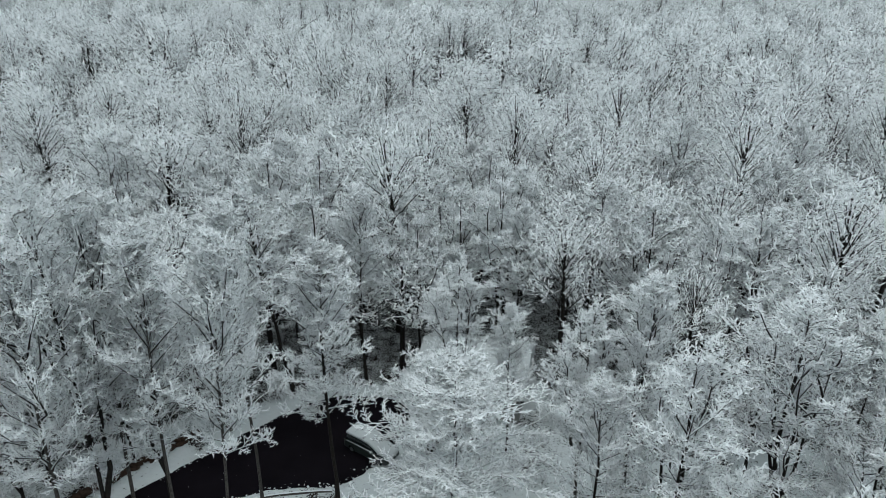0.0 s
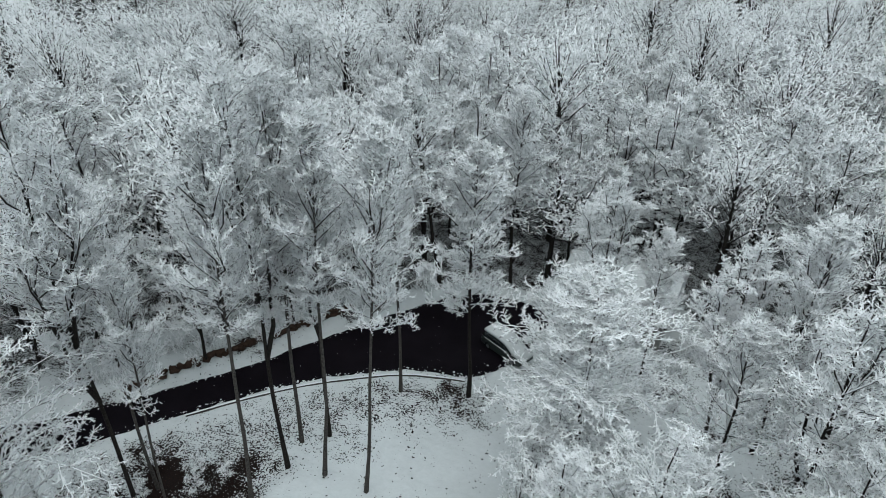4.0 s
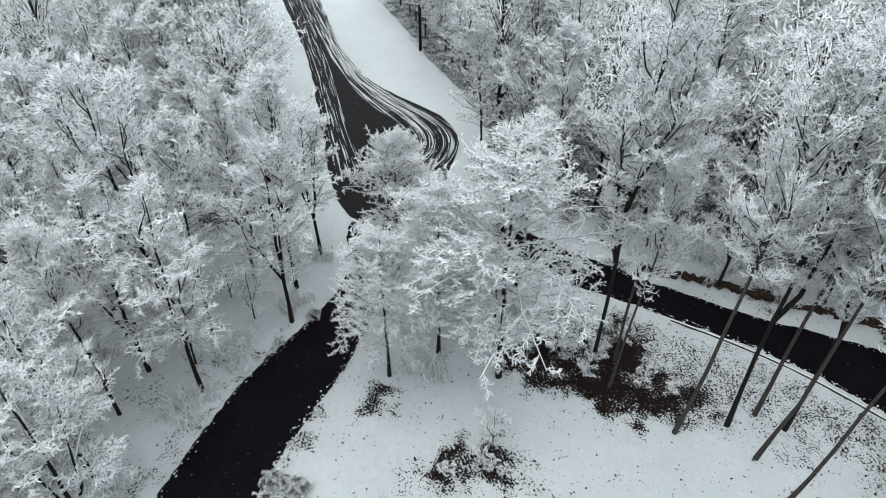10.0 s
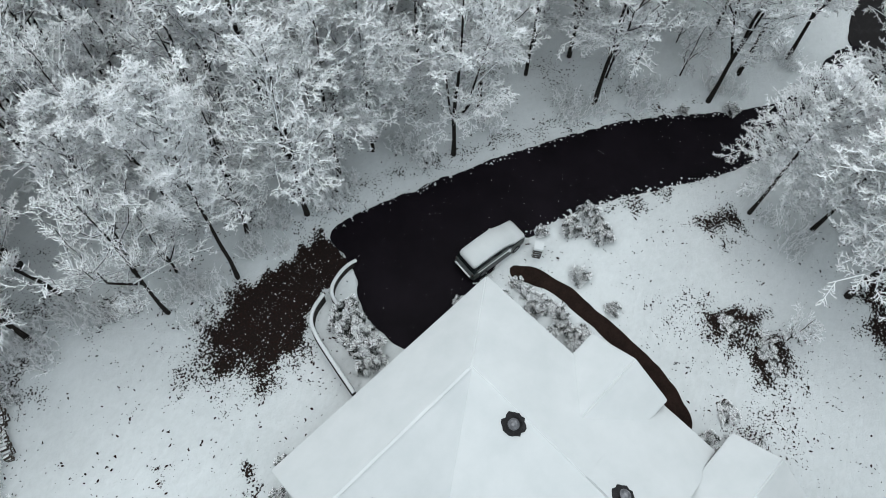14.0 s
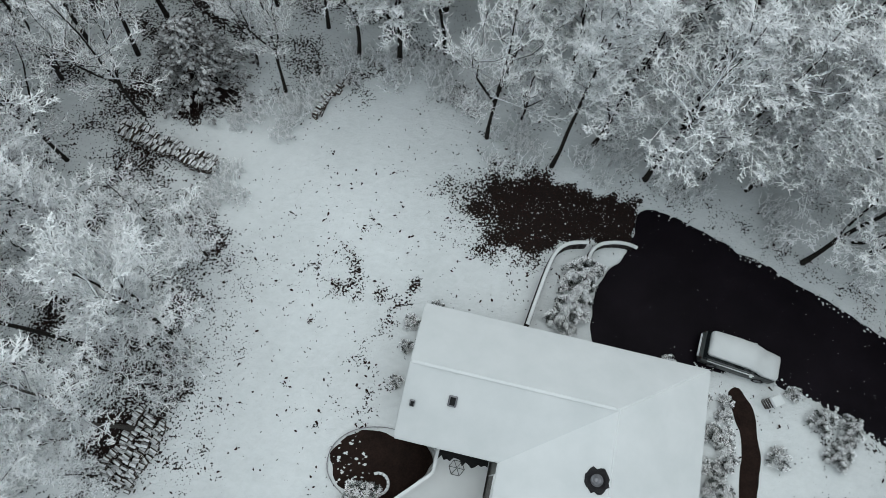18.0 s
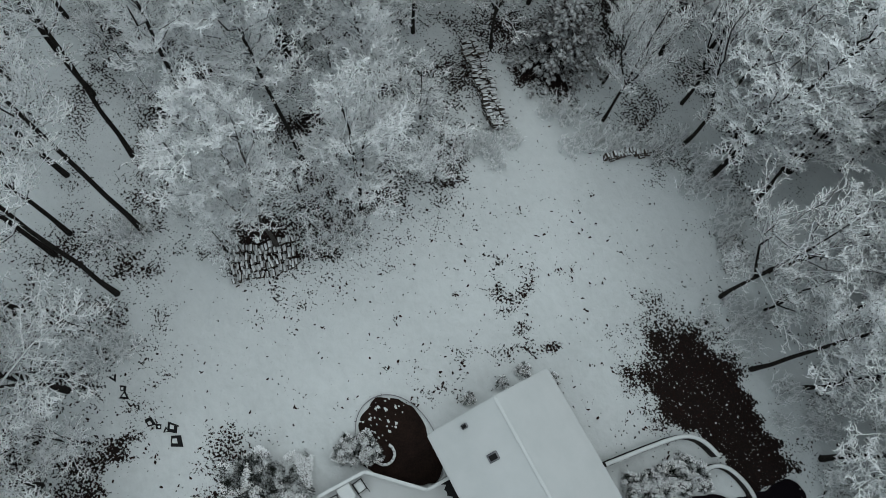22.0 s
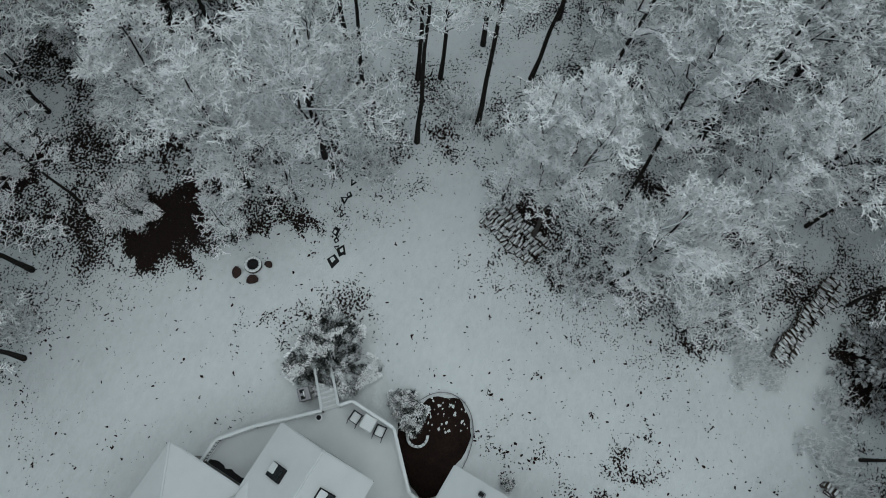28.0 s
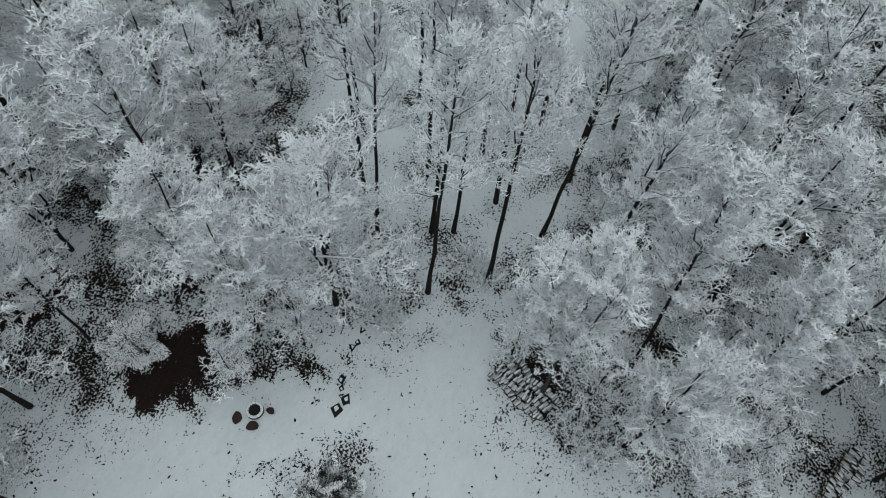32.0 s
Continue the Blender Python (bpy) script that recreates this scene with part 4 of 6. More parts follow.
def dome_tree(seed, limbs, per, length, thick):
    """A distant tree: dark trunk and rising limbs, each ending in a clump of frosted sprays."""
    r = np.random.default_rng(seed)
    wide, tall = r.uniform(3.4, 4.8), r.uniform(4.6, 6.6)
    c = np.array([r.normal(0, 0.4), r.normal(0, 0.4), 19 - tall])
    wood = [tube_path([(0, 0, -0.2), (r.normal(0, .3), r.normal(0, .3), 8), (c[0], c[1], 17)], [0.26, 0.22, 0.05], 3)]
    i = np.arange(limbs)
    a = i * 2.39996 + r.normal(0, 0.3, limbs)
    zd = 1 - 1.25 * (i + 0.5) / limbs
    d = np.stack([np.cos(a) * np.sqrt(1 - zd ** 2), np.sin(a) * np.sqrt(1 - zd ** 2), zd], 1)
    tip = c + d * [wide, wide, tall] * r.uniform(0.78, 1.10, (limbs, 1))
    root = np.stack([c[0] * 0.5 + 0 * a, c[1] * 0.5 + 0 * a, 7.0 + 6.5 * np.clip(zd + 0.25, 0, 1) * r.uniform(0.8, 1.0, limbs)], 1)
    wood.append(tubes(root, root + (tip - root) * 0.7, 0.06, 0.03))
    n = limbs * per
    ax = np.repeat(unit(tip - root), per, 0)
    u = r.uniform(0.0, 1.0, (n, 1)) ** 0.7
    o = np.repeat(root + (tip - root) * 0.30, per, 0) + np.repeat((tip - root) * 0.72, per, 0) * u
    o += r.normal(0, 0.42, (n, 3)) * (0.6 + u)
    w = unit(ax * 0.5 + r.normal(0, 0.75, (n, 3)) + [0, 0, 0.12])
    e = o + w * length * r.uniform(0.5, 1.2, (n, 1))
    return joined(wood), tubes(o, e, r.uniform(0.7, 1.25, n) * thick, 0, True)


def far_woods():
    """The forest beyond, as one mass of simple frosted trees."""
    near = [dome_tree(100 + i, 38, 38, 0.74, 0.070) for i in range(6)]
    far = [dome_tree(110 + i, 28, 23, 1.12, 0.118) for i in range(6)]
    r = np.random.default_rng(21)
    pts = []
    cells = {}
    for tries in range(26000):
        if tries % 3:
            a, d = radians(r.uniform(-42, 142)), math.sqrt(r.uniform(50 ** 2, 130 ** 2))
            if (a > radians(48) and d > 108) or (a > radians(104) and d > 78):
                continue
        else:
            a, d = radians(r.uniform(-36, 44)), math.sqrt(r.uniform(130 ** 2, 265 ** 2))
        x, y = -math.sin(a) * d, math.cos(a) * d
        if inside(CLEAR, np.array([x]), np.array([y]))[0]:
            continue
        gap = 6.6 if d < 130 else 7.6
        key = (int(x // 6), int(y // 6))
        by = [p for i in (-1, 0, 1) for j in (-1, 0, 1) for p in cells.get((key[0] + i, key[1] + j), [])]
        if any((x - p) ** 2 + (y - q) ** 2 < gap * gap for p, q in by) or any((x - p) ** 2 + (y - q) ** 2 < 12 for p, q in spots):
            continue
        cells.setdefault(key, []).append((x, y))
        pts.append((x, y))
        if len(pts) >= 1150:
            break
    vs, fs, ids, k = [], [], [], 0
    for x, y in pts:
        (tv, tf), (cv, cf) = (near if math.hypot(x, y) < 115 else far)[int(r.integers(6))]
        t = r.uniform(0, 6.283)
        c, s = math.cos(t), math.sin(t)
        sc, sz = r.uniform(0.8, 1.3), r.uniform(0.62, 1.25)
        rot = np.array([[c, -s, 0], [s, c, 0], [0, 0, 1]])
        for v0, f0, mi in ((tv, tf, 0), (cv, cf, 1)):
            w = (v0 @ rot.T) * [sc, sc, sz] + [x, y, 0]
            vs.append(w)
            fs.append(f0 + k)
            ids.append(np.full(len(f0), mi))
            k += len(v0)
    me = mesh_from("far_woods", np.vstack(vs), np.vstack(fs), [M_BARK, M_FROST], False, np.concatenate(ids))
    tagged(new("far_woods", me), "distant frosted deciduous forest", "forest", kind="stuff")


far_woods()


# ---- the house ----
HO = Matrix.Translation((-2.1, -9.35, 0)) @ Matrix(((-0.94965, 0.31332, 0, 0), (0.31332, 0.94965, 0, 0), (0, 0, 1, 0), (0, 0, 0, 1)))


def gable_roof(bm, u0, u1, v0, v1, eave, rise, along="u", hip0=0.0, hip1=0.0, thick=0.12, grow=0.0):
    """A solid pitched roof over a rectangle; hips draw the ridge's ends in."""
    u0, u1, v0, v1 = u0 - grow, u1 + grow, v0 - grow, v1 + grow
    if along == "u":
        mid = (v0 + v1) / 2
        c = [(u0, v0), (u1, v0), (u1, v1), (u0, v1)]
        ridge = [(u0 + hip0, mid), (u1 - hip1, mid)]
        order = [(0, 1, 5, 4), (1, 2, 5), (2, 3, 4, 5), (3, 0, 4)]
    else:
        mid = (u0 + u1) / 2
        c = [(u0, v0), (u1, v0), (u1, v1), (u0, v1)]
        ridge = [(mid, v0 + hip0), (mid, v1 - hip1)]
        order = [(1, 2, 5, 4), (2, 3, 5), (3, 0, 4, 5), (0, 1, 4)]
    hi = [bm.verts.new((x, y, eave + thick)) for x, y in c] + [bm.verts.new((x, y, eave + rise + thick)) for x, y in ridge]
    lo = [bm.verts.new((x, y, eave)) for x, y in c]
    for f in order:
        bm.faces.new([hi[i] for i in f])
    bm.faces.new(lo[::-1])
    for i in range(4):
        j = (i + 1) % 4
        bm.faces.new((lo[i], lo[j], hi[j], hi[i]))
    bmesh.ops.recalc_face_normals(bm, faces=bm.faces[:])
    return bm


ROOFS = [(0.0, 10.4, 0.0, 7.1, 4.165, 2.15, "u", 0.0, 0.0), (5.35, 15.45, 0.0, 15.3, 4.15, 2.15, "v", 3.55, 0.0), (10.4, 17.05, 11.0, 15.1, 3.6, 0.0, "u", 0, 0),
         (2.7, 10.0, 10.1, 15.5, 4.15, 1.75, "u", 0.0, 0.0), (6.25, 18.2, 15.1, 19.6, 4.15, 1.45, "u", 3.2, 0.0), (11.0, 17.15, 6.5, 11.65, 4.1, 1.25, "u", 0.0, 0.0)]


def build_house():
    ho = thing("house", "single-storey house with a deep snow-covered roof and grey walls", "house", at=HO)
    walls = [(0.35, 15.1, 0.35, 6.75, 4.2), (5.35, 15.1, 6.75, 15.2, 4.2), (3.05, 8.0, 10.45, 15.15, 4.2), (6.6, 17.8, 15.3, 18.85, 4.2), (15.1, 16.7, 11.2, 15.3, 3.5)]
    for a, b, c, d, zz in walls:
        part("wall", box(bmesh.new(), a, b, c, d, -0.1, zz), M_SIDING, ho, "grey clapboard siding")
    for i, (a, b, c, d, e, rise, al, h0, h1) in enumerate(ROOFS):
        if rise == 0.0:
            bm = bmesh.new()
            vs = [bm.verts.new(p) for p in ((10.4, c, 6.27), (b, c, 3.5), (b, d, 3.5), (10.4, d, 6.27), (10.4, c, 6.17), (b, c, 3.4), (b, d, 3.4), (10.4, d, 6.17))]
            for f in ((0, 1, 2, 3), (7, 6, 5, 4), (0, 4, 5, 1), (1, 5, 6, 2), (2, 6, 7, 3), (3, 7, 4, 0)):
                bm.faces.new([vs[k] for k in f])
            bmesh.ops.recalc_face_normals(bm, faces=bm.faces[:])
            r = part("roof", bm, M_SHINGLE, ho, "dark shingle roof")
            bm = bmesh.new()
            vs = [bm.verts.new((p.x, p.y, p.z)) for p in (Vector((10.4, c, 6.59)), Vector((b + .03, c, 3.76)), Vector((b + .03, d, 3.76)), Vector((10.4, d, 6.59)), Vector((10.4, c, 6.32)), Vector((b + .03, c, 3.51)), Vector((b + .03, d, 3.51)), Vector((10.4, d, 6.32)))]
            for f in ((0, 1, 2, 3), (7, 6, 5, 4), (0, 4, 5, 1), (1, 5, 6, 2), (2, 6, 7, 3), (3, 7, 4, 0)):
                bm.faces.new([vs[k] for k in f])
            bmesh.ops.recalc_face_normals(bm, faces=bm.faces[:])
            bmesh.ops.bevel(bm, geom=bm.edges[:], offset=0.05, segments=2, affect="EDGES")
            part("snow_cover", bm, M_ROOFSNOW, r, "smooth white snow")
            continue
        r = part("roof", gable_roof(bmesh.new(), a, b, c, d, e, rise, al, h0, h1, 0.1), M_SHINGLE, ho, "dark shingle roof")
        bm = gable_roof(bmesh.new(), a, b, c, d, e + 0.11, rise, al, h0, h1, 0.14, 0.03)
        bmesh.ops.bevel(bm, geom=bm.edges[:], offset=0.06, segments=2, affect="EDGES")
        part("snow_cover", bm, M_ROOFSNOW, r, "smooth white snow")
        if i == 0:
            top = e + 0.235 + rise
            cap = bar(bmesh.new(), (a + 0.05, (c + d) / 2, top), (10.2, (c + d) / 2, top), 0.17, 0.03)
            bmesh.ops.bevel(cap, geom=cap.edges[:], offset=0.012, segments=2, affect="EDGES")
            part("ridge_cap", cap, M_ROOFSNOW, r, "low snow-covered ridge vent")
    # round roof vents in melted holes
    for uu, vv, zz, sl in ((9.85, 7.0, 6.33, (0.426, 0.0)), (11.02, 12.87, 6.32, (-0.426, 0.0))):
        bm = bmesh.new()
        ring = [(0.62 * rng.uniform(0.82, 1.12) * math.cos(k * math.pi / 11), 0.62 * rng.uniform(0.82, 1.12) * math.sin(k * math.pi / 11)) for k in range(22)]
        for x, y in ring:
            bm.verts.new((x, y, x * sl[0] * 0.0 + 0.02))
        bm.faces.new(bm.verts[:])
        bmesh.ops.solidify(bm, geom=bm.faces[:], thickness=-0.03)
        at = Matrix.Translation((uu, vv, zz)) @ Matrix.Rotation(-math.atan(sl[0]), 4, "Y")
        hole = part("melted_hole", bm, M_SHINGLE, ho, "dark shingles bared by melted snow", at)
        v = part("roof_vent", cyl(cyl(bmesh.new(), 0, 0, 0, 0.28, 0.16, 0.16, 14), 0, 0, 0.22, 0.36, 0.30, 0.20, 16), M_METAL, hole, "round grey metal roof vent")
        part("vent_cap", cyl(bmesh.new(), 0, 0, 0.34, 0.44, 0.20, 0.08, 14), M_METAL, hole)
    for uu, vv, zz, s in ((2.43, 4.85, 5.73, 0.22), (0.52, 5.35, 5.46, 0.13)):
        at = Matrix.Translation((uu, vv, zz)) @ Matrix.Rotation(radians(-28), 4, "X")
        p = part("roof_vent", box(bmesh.new(), -s, s, -s * 1.3, s * 1.3, -0.2, 0.16, 0.04), M_METAL, ho, "small square metal roof vent", at)
        part("vent_hood", box(bmesh.new(), -s * 0.6, s * 0.6, -s, s * 0.8, 0.16, 0.2), M_BLACK, p)
    # skylights on the rear wing
    for uu, vv, zz, sg in ((4.7, 14.2, 5.26, -1), (4.5, 11.7, 5.42, 1)):
        at = Matrix.Translation((uu, vv, zz)) @ Matrix.Rotation(sg * math.atan(0.66), 4, "X")
        s = part("skylight", box(bmesh.new(), -0.36, 0.36, -0.46, 0.46, -0.1, 0.17, 0.02), M_BLACK, ho, "dark skylight half free of snow", at)
        part("pane", box(bmesh.new(), -0.31, 0.31, -0.41, 0.41, 0.175, 0.185), M_GLASS, s)
        part("snow_patch", box(bmesh.new(), -0.34, 0.14, 0.02, 0.45, 0.186, 0.24, 0.03, 0.03), M_SNOW, s)
    # openings of the walls
    def opening(name, u, v, z0, z1, w, axis, lab):
        t = 0.06
        bx = (lambda g, e, q: box(bmesh.new(), u - g, u + g, v - e, v + e, z0 - q, z1 + q)) if axis == "u" else (lambda g, e, q: box(bmesh.new(), u - e, u + e, v - g, v + g, z0 - q, z1 + q))
        fr = part(name, bx(w / 2 + 0.08, t, 0.08), M_TRIM, ho, lab)
        part("pane", bx(w / 2, t + 0.01, 0.0), M_GLASS if name == "window" else M_DECKWOOD, fr)
    for u in (2.5, 5.5):
        opening("window", u, 0.35, 2.2, 3.5, 1.2, "u", "white-framed window")
    for u in (9.6, 13.0):
        opening("garage_door", u, 0.35, 0.1, 2.4, 2.5, "u", "white garage door")
    for v in (11.6, 13.6):
        opening("window", 3.05, v, 2.4, 3.6, 1.3, "v", "white-framed window")
    opening("door", 5.35, 8.6, 1.9, 4.0, 1.7, "v", "glazed deck door")
    opening("door", 16.7, 12.6, 0.3, 2.4, 1.0, "v", "front door")
    for u in (9.0, 13.0, 16.0):
        opening("window", u, 18.85, 1.8, 3.2, 1.3, "u", "white-framed window")
    return ho


house = build_house()


def build_deck():
    dk = thing("deck", "raised wooden deck under smooth snow with a snow-capped railing", "deck", at=HO)
    line = [(2.35, 6.85), (2.35, 8.26), (0.03, 10.66), (0.0, 13.26), (0.56, 13.72)]
    line2 = [(1.26, 14.36), (3.7, 16.85), (5.24, 18.12), (6.5, 18.12)]
    floor = line + line2 + [(6.5, 15.3), (3.0, 15.3), (3.0, 10.3), (5.2, 10.3), (5.2, 6.85)]
    part("deck_floor", prism(bmesh.new(), floor, 1.62, 1.82), M_DECKWOOD, dk)
    part("snow_cover", prism(bmesh.new(), [(x + (3.5 - x) * 0.012, y + (12 - y) * 0.012) for x, y in floor], 1.825, 1.93), M_ROOFSNOW, dk, "smooth white snow")
    rb = np.random.default_rng(31)
    # black sheets along two walls; the second paints the shade beside the end wing
    for a, b, c, d, depth in ((2.45, 6.88, 5.15, 6.88, 0.62), (6.47, 15.45, 6.47, 18.0, 0.34)):
        n = 16
        near = [(a + (c - a) * k / n, b + (d - b) * k / n) for k in range(n + 1)]
        nx, ny = -(d - b) / math.hypot(c - a, d - b), (c - a) / math.hypot(c - a, d - b)
        far = [(x + nx * depth * w, y + ny * depth * w) for (x, y), w in zip(near, rb.uniform(0.55, 1.1, n + 1))]
        part("dark_strip", prism(bmesh.new(), near + far[::-1], 1.925, 1.936), M_BLACK, dk, "ragged black strip on the deck along the wall")
    for ln in (line, line2):
        for (a, b), (c, d) in zip(ln, ln[1:]):
            L = math.hypot(c - a, d - b)
            rl = part("rail", bar(bmesh.new(), (a, b, 2.78), (c, d, 2.78), 0.13, 0.06), M_DECKWOOD, dk)
            bm = bar(bmesh.new(), (a, b, 2.86), (c, d, 2.86), 0.17, 0.10)
            bmesh.ops.bevel(bm, geom=bm.edges[:], offset=0.03, segments=2, affect="EDGES")
            part("snow_cap", bm, M_SNOW, rl)
            part("lower_rail", bar(bmesh.new(), (a, b, 2.02), (c, d, 2.02), 0.05, 0.07), M_DECKWOOD, dk)
            n = int(L / 0.16)
            for k in range(1, n):
                t = k / n
                x, y = a + (c - a) * t, b + (d - b) * t
                part("baluster", box(bmesh.new(), x - 0.018, x + 0.018, y - 0.018, y + 0.018, 2.0, 2.76), M_DECKWOOD, dk)
            m = max(1, int(L / 2.2))
            for k in range(m + 1):
                t = k / m
                x, y = a + (c - a) * t, b + (d - b) * t
                part("post", box(bmesh.new(), x - 0.05, x + 0.05, y - 0.05, y + 0.05, -0.1, 2.8), M_DECKWOOD, dk)
    # stairs down to the lawn
    p0, p1 = Vector((0.58, 13.74, 0)), Vector((1.24, 14.34, 0))
    out = Vector((-(p1 - p0).y, (p1 - p0).x, 0)).normalized()
    st = thing("deck_stairs", "narrow wooden stairs from the deck, dusted with snow", "stairs", at=HO)
    for k in range(9):
        z = 1.72 - 0.18 * k
        o = out * (0.27 * k + 0.14)
        bm = bar(bmesh.new(), (p0 + o) + Vector((0, 0, z)), (p1 + o) + Vector((0, 0, z)), 0.25, 0.045)
        tr = part("tread", bm, M_DECKWOOD, st)
        part("snow_strip", bar(bmesh.new(), (p0 + o - out * 0.03) + Vector((0, 0, z + 0.045)), (p1 + o - out * 0.03) + Vector((0, 0, z + 0.045)), 0.13, 0.03), M_SNOW, tr)
    for p in (p0, p1):
        a, b = p + Vector((0, 0, 2.72)), p + out * 2.45 + Vector((0, 0, 1.0))
        h = part("handrail", bar(bmesh.new(), a, b, 0.10, 0.06), M_DECKWOOD, st)
        part("snow_cap", bar(bmesh.new(), a + Vector((0, 0, 0.07)), b + Vector((0, 0, 0.07)), 0.13, 0.08), M_SNOW, h)
        part("stringer", bar(bmesh.new(), p + Vector((0, 0, 1.65)), p + out * 2.45 + Vector((0, 0, 0.05)), 0.05, 0.26), M_DECKWOOD, st)
        part("newel_post", box(bmesh.new(), b.x - 0.05, b.x + 0.05, b.y - 0.05, b.y + 0.05, -0.05, 1.0), M_DECKWOOD, st)
    # a low landing beside the stairs with a storage bin
    q = p1 + out * 1.15 + Vector((0.55, 0.75, 0))
    bn = thing("storage_bin", "small dark storage bin beside the deck stairs", "bin", at=HO @ Matrix.Translation(q) @ Matrix.Rotation(math.atan2(out.y, out.x), 4, "Z"))
    part("body", box(bmesh.new(), -0.35, 0.35, -0.3, 0.3, 0.0, 0.75, 0.03), M_METAL, bn)
    part("lid", box(bmesh.new(), -0.38, 0.38, -0.33, 0.33, 0.75, 0.83, 0.02), M_METAL, bn)
    for x in (-0.17, 0.17):
        part("vent", box(bmesh.new(), x - 0.1, x + 0.1, -0.2, 0.05, 0.83, 0.85, 0.01), M_BLACK, bn)
    part("handle", bar(bmesh.new(), (-0.15, 0.0, 0.86), (0.15, 0.0, 0.86), 0.05, 0.04), M_TRIM, bn)


build_deck()


def build_deck_furniture():
    base = Matrix.Translation(HO @ Vector((0.5, 11.95, 1.93))) @ Matrix.Rotation(math.atan2(0.31332, -0.94965) + radians(3), 4, "Z")
    tb = thing("deck_table", "square metal deck table under snow", "table", at=base)
    part("tabletop", box(bmesh.new(), -0.40, 0.40, -0.36, 0.36, 0.66, 0.70, 0.01), M_METAL, tb)
    part("snow_cover", box(bmesh.new(), -0.41, 0.41, -0.37, 0.37, 0.70, 0.81, 0.05), M_SNOW, tb)
    for x in (-0.37, 0.37):
        for y in (-0.31, 0.31):
            part("leg", cyl(bmesh.new(), x, y, 0, 0.66, 0.02, 0.02, 8), M_METAL, tb)
    ch = None
    for y in (-0.74, 0.74):
        m = base @ Matrix.Translation((0.10, y, 0)) @ Matrix.Rotation(radians(4 if y > 0 else -5), 4, "Z")
        if ch is None:
            ch = thing("deck_chair", "metal deck chair with snow on its seat", "chair", "deck chairs", at=m)
            part("seat", box(bmesh.new(), -0.27, 0.27, -0.25, 0.25, 0.42, 0.45, 0.01), M_DARKMETAL, ch)
            part("snow_cover", box(bmesh.new(), -0.26, 0.24, -0.22, 0.22, 0.45, 0.54, 0.03, 0.01), M_SNOW, ch)
            part("backrest", bar(bmesh.new(), (-0.3, -0.25, 0.92), (-0.3, 0.25, 0.92), 0.05, 0.05), M_DARKMETAL, ch)
            for s in (-0.26, 0.26):
                part("armrest", bar(bmesh.new(), (-0.3, s, 0.66), (0.3, s, 0.66), 0.05, 0.03), M_DARKMETAL, ch)
                part("back_post", bar(bmesh.new(), (-0.24, s, 0.42), (-0.31, s, 0.95), 0.035, 0.035), M_DARKMETAL, ch)
                for x, xe in ((0.26, 0.55), (-0.22, -0.4)):
                    part("leg", bar(bmesh.new(), (x, s, 0.64), (xe * 0.85, s, 0.0), 0.035, 0.035), M_DARKMETAL, ch)
        else:
            copy_thing(ch, m)
    at = HO @ Matrix.Translation((3.55, 7.7, 1.93))
    b = thing("patio_basket", "round wire basket lying in the deck's snow", "basket", at=at)
    for k in range(6):
        a = k * math.pi / 3
        part("wire", bar(bmesh.new(), (0, 0, 0.22), (0.42 * math.cos(a), 0.42 * math.sin(a), 0.05), 0.025, 0.025), M_DARKMETAL, b)
        a2 = a + math.pi / 3
        part("rim", bar(bmesh.new(), (0.42 * math.cos(a), 0.42 * math.sin(a), 0.05), (0.42 * math.cos(a2), 0.42 * math.sin(a2), 0.05), 0.03, 0.03), M_DARKMETAL, b)
    at = HO @ Matrix.Translation((1.62, 14.35, 1.93))
    b = thing("flower_pot", "small round plant pot by the deck stairs", "pot", at=at)
    part("pot", cyl(bmesh.new(), 0, 0, 0, 0.25, 0.12, 0.17, 14), M_METAL, b)
    part("rim", cyl(bmesh.new(), 0, 0, 0.25, 0.29, 0.19, 0.19, 14), M_STONE, b)
    part("soil", cyl(bmesh.new(), 0, 0, 0.29, 0.295, 0.13, 0.13, 12), M_BLACK, b)


build_deck_furniture()


# ---- the parked car ----
def loft(bm, secs):
    """Skins rings of equal length and closes both ends."""
    rings = [[bm.verts.new(p) for p in s] for s in secs]
    for a, b in zip(rings, rings[1:]):
        for i in range(len(a)):
            j = (i + 1) % len(a)
            bm.faces.new((a[i], a[j], b[j], b[i]))
    bm.faces.new(rings[0][::-1])
    bm.faces.new(rings[-1])
    bmesh.ops.recalc_face_normals(bm, faces=bm.faces[:])
    return bm


def car_ring(x, w, z0, z1, tuck=0.1):
    return [(x, -w, z0), (x, -w * 1.0, (z0 + z1) / 2), (x, -w + tuck, z1), (x, w - tuck, z1), (x, w, (z0 + z1) / 2), (x, w, z0)]


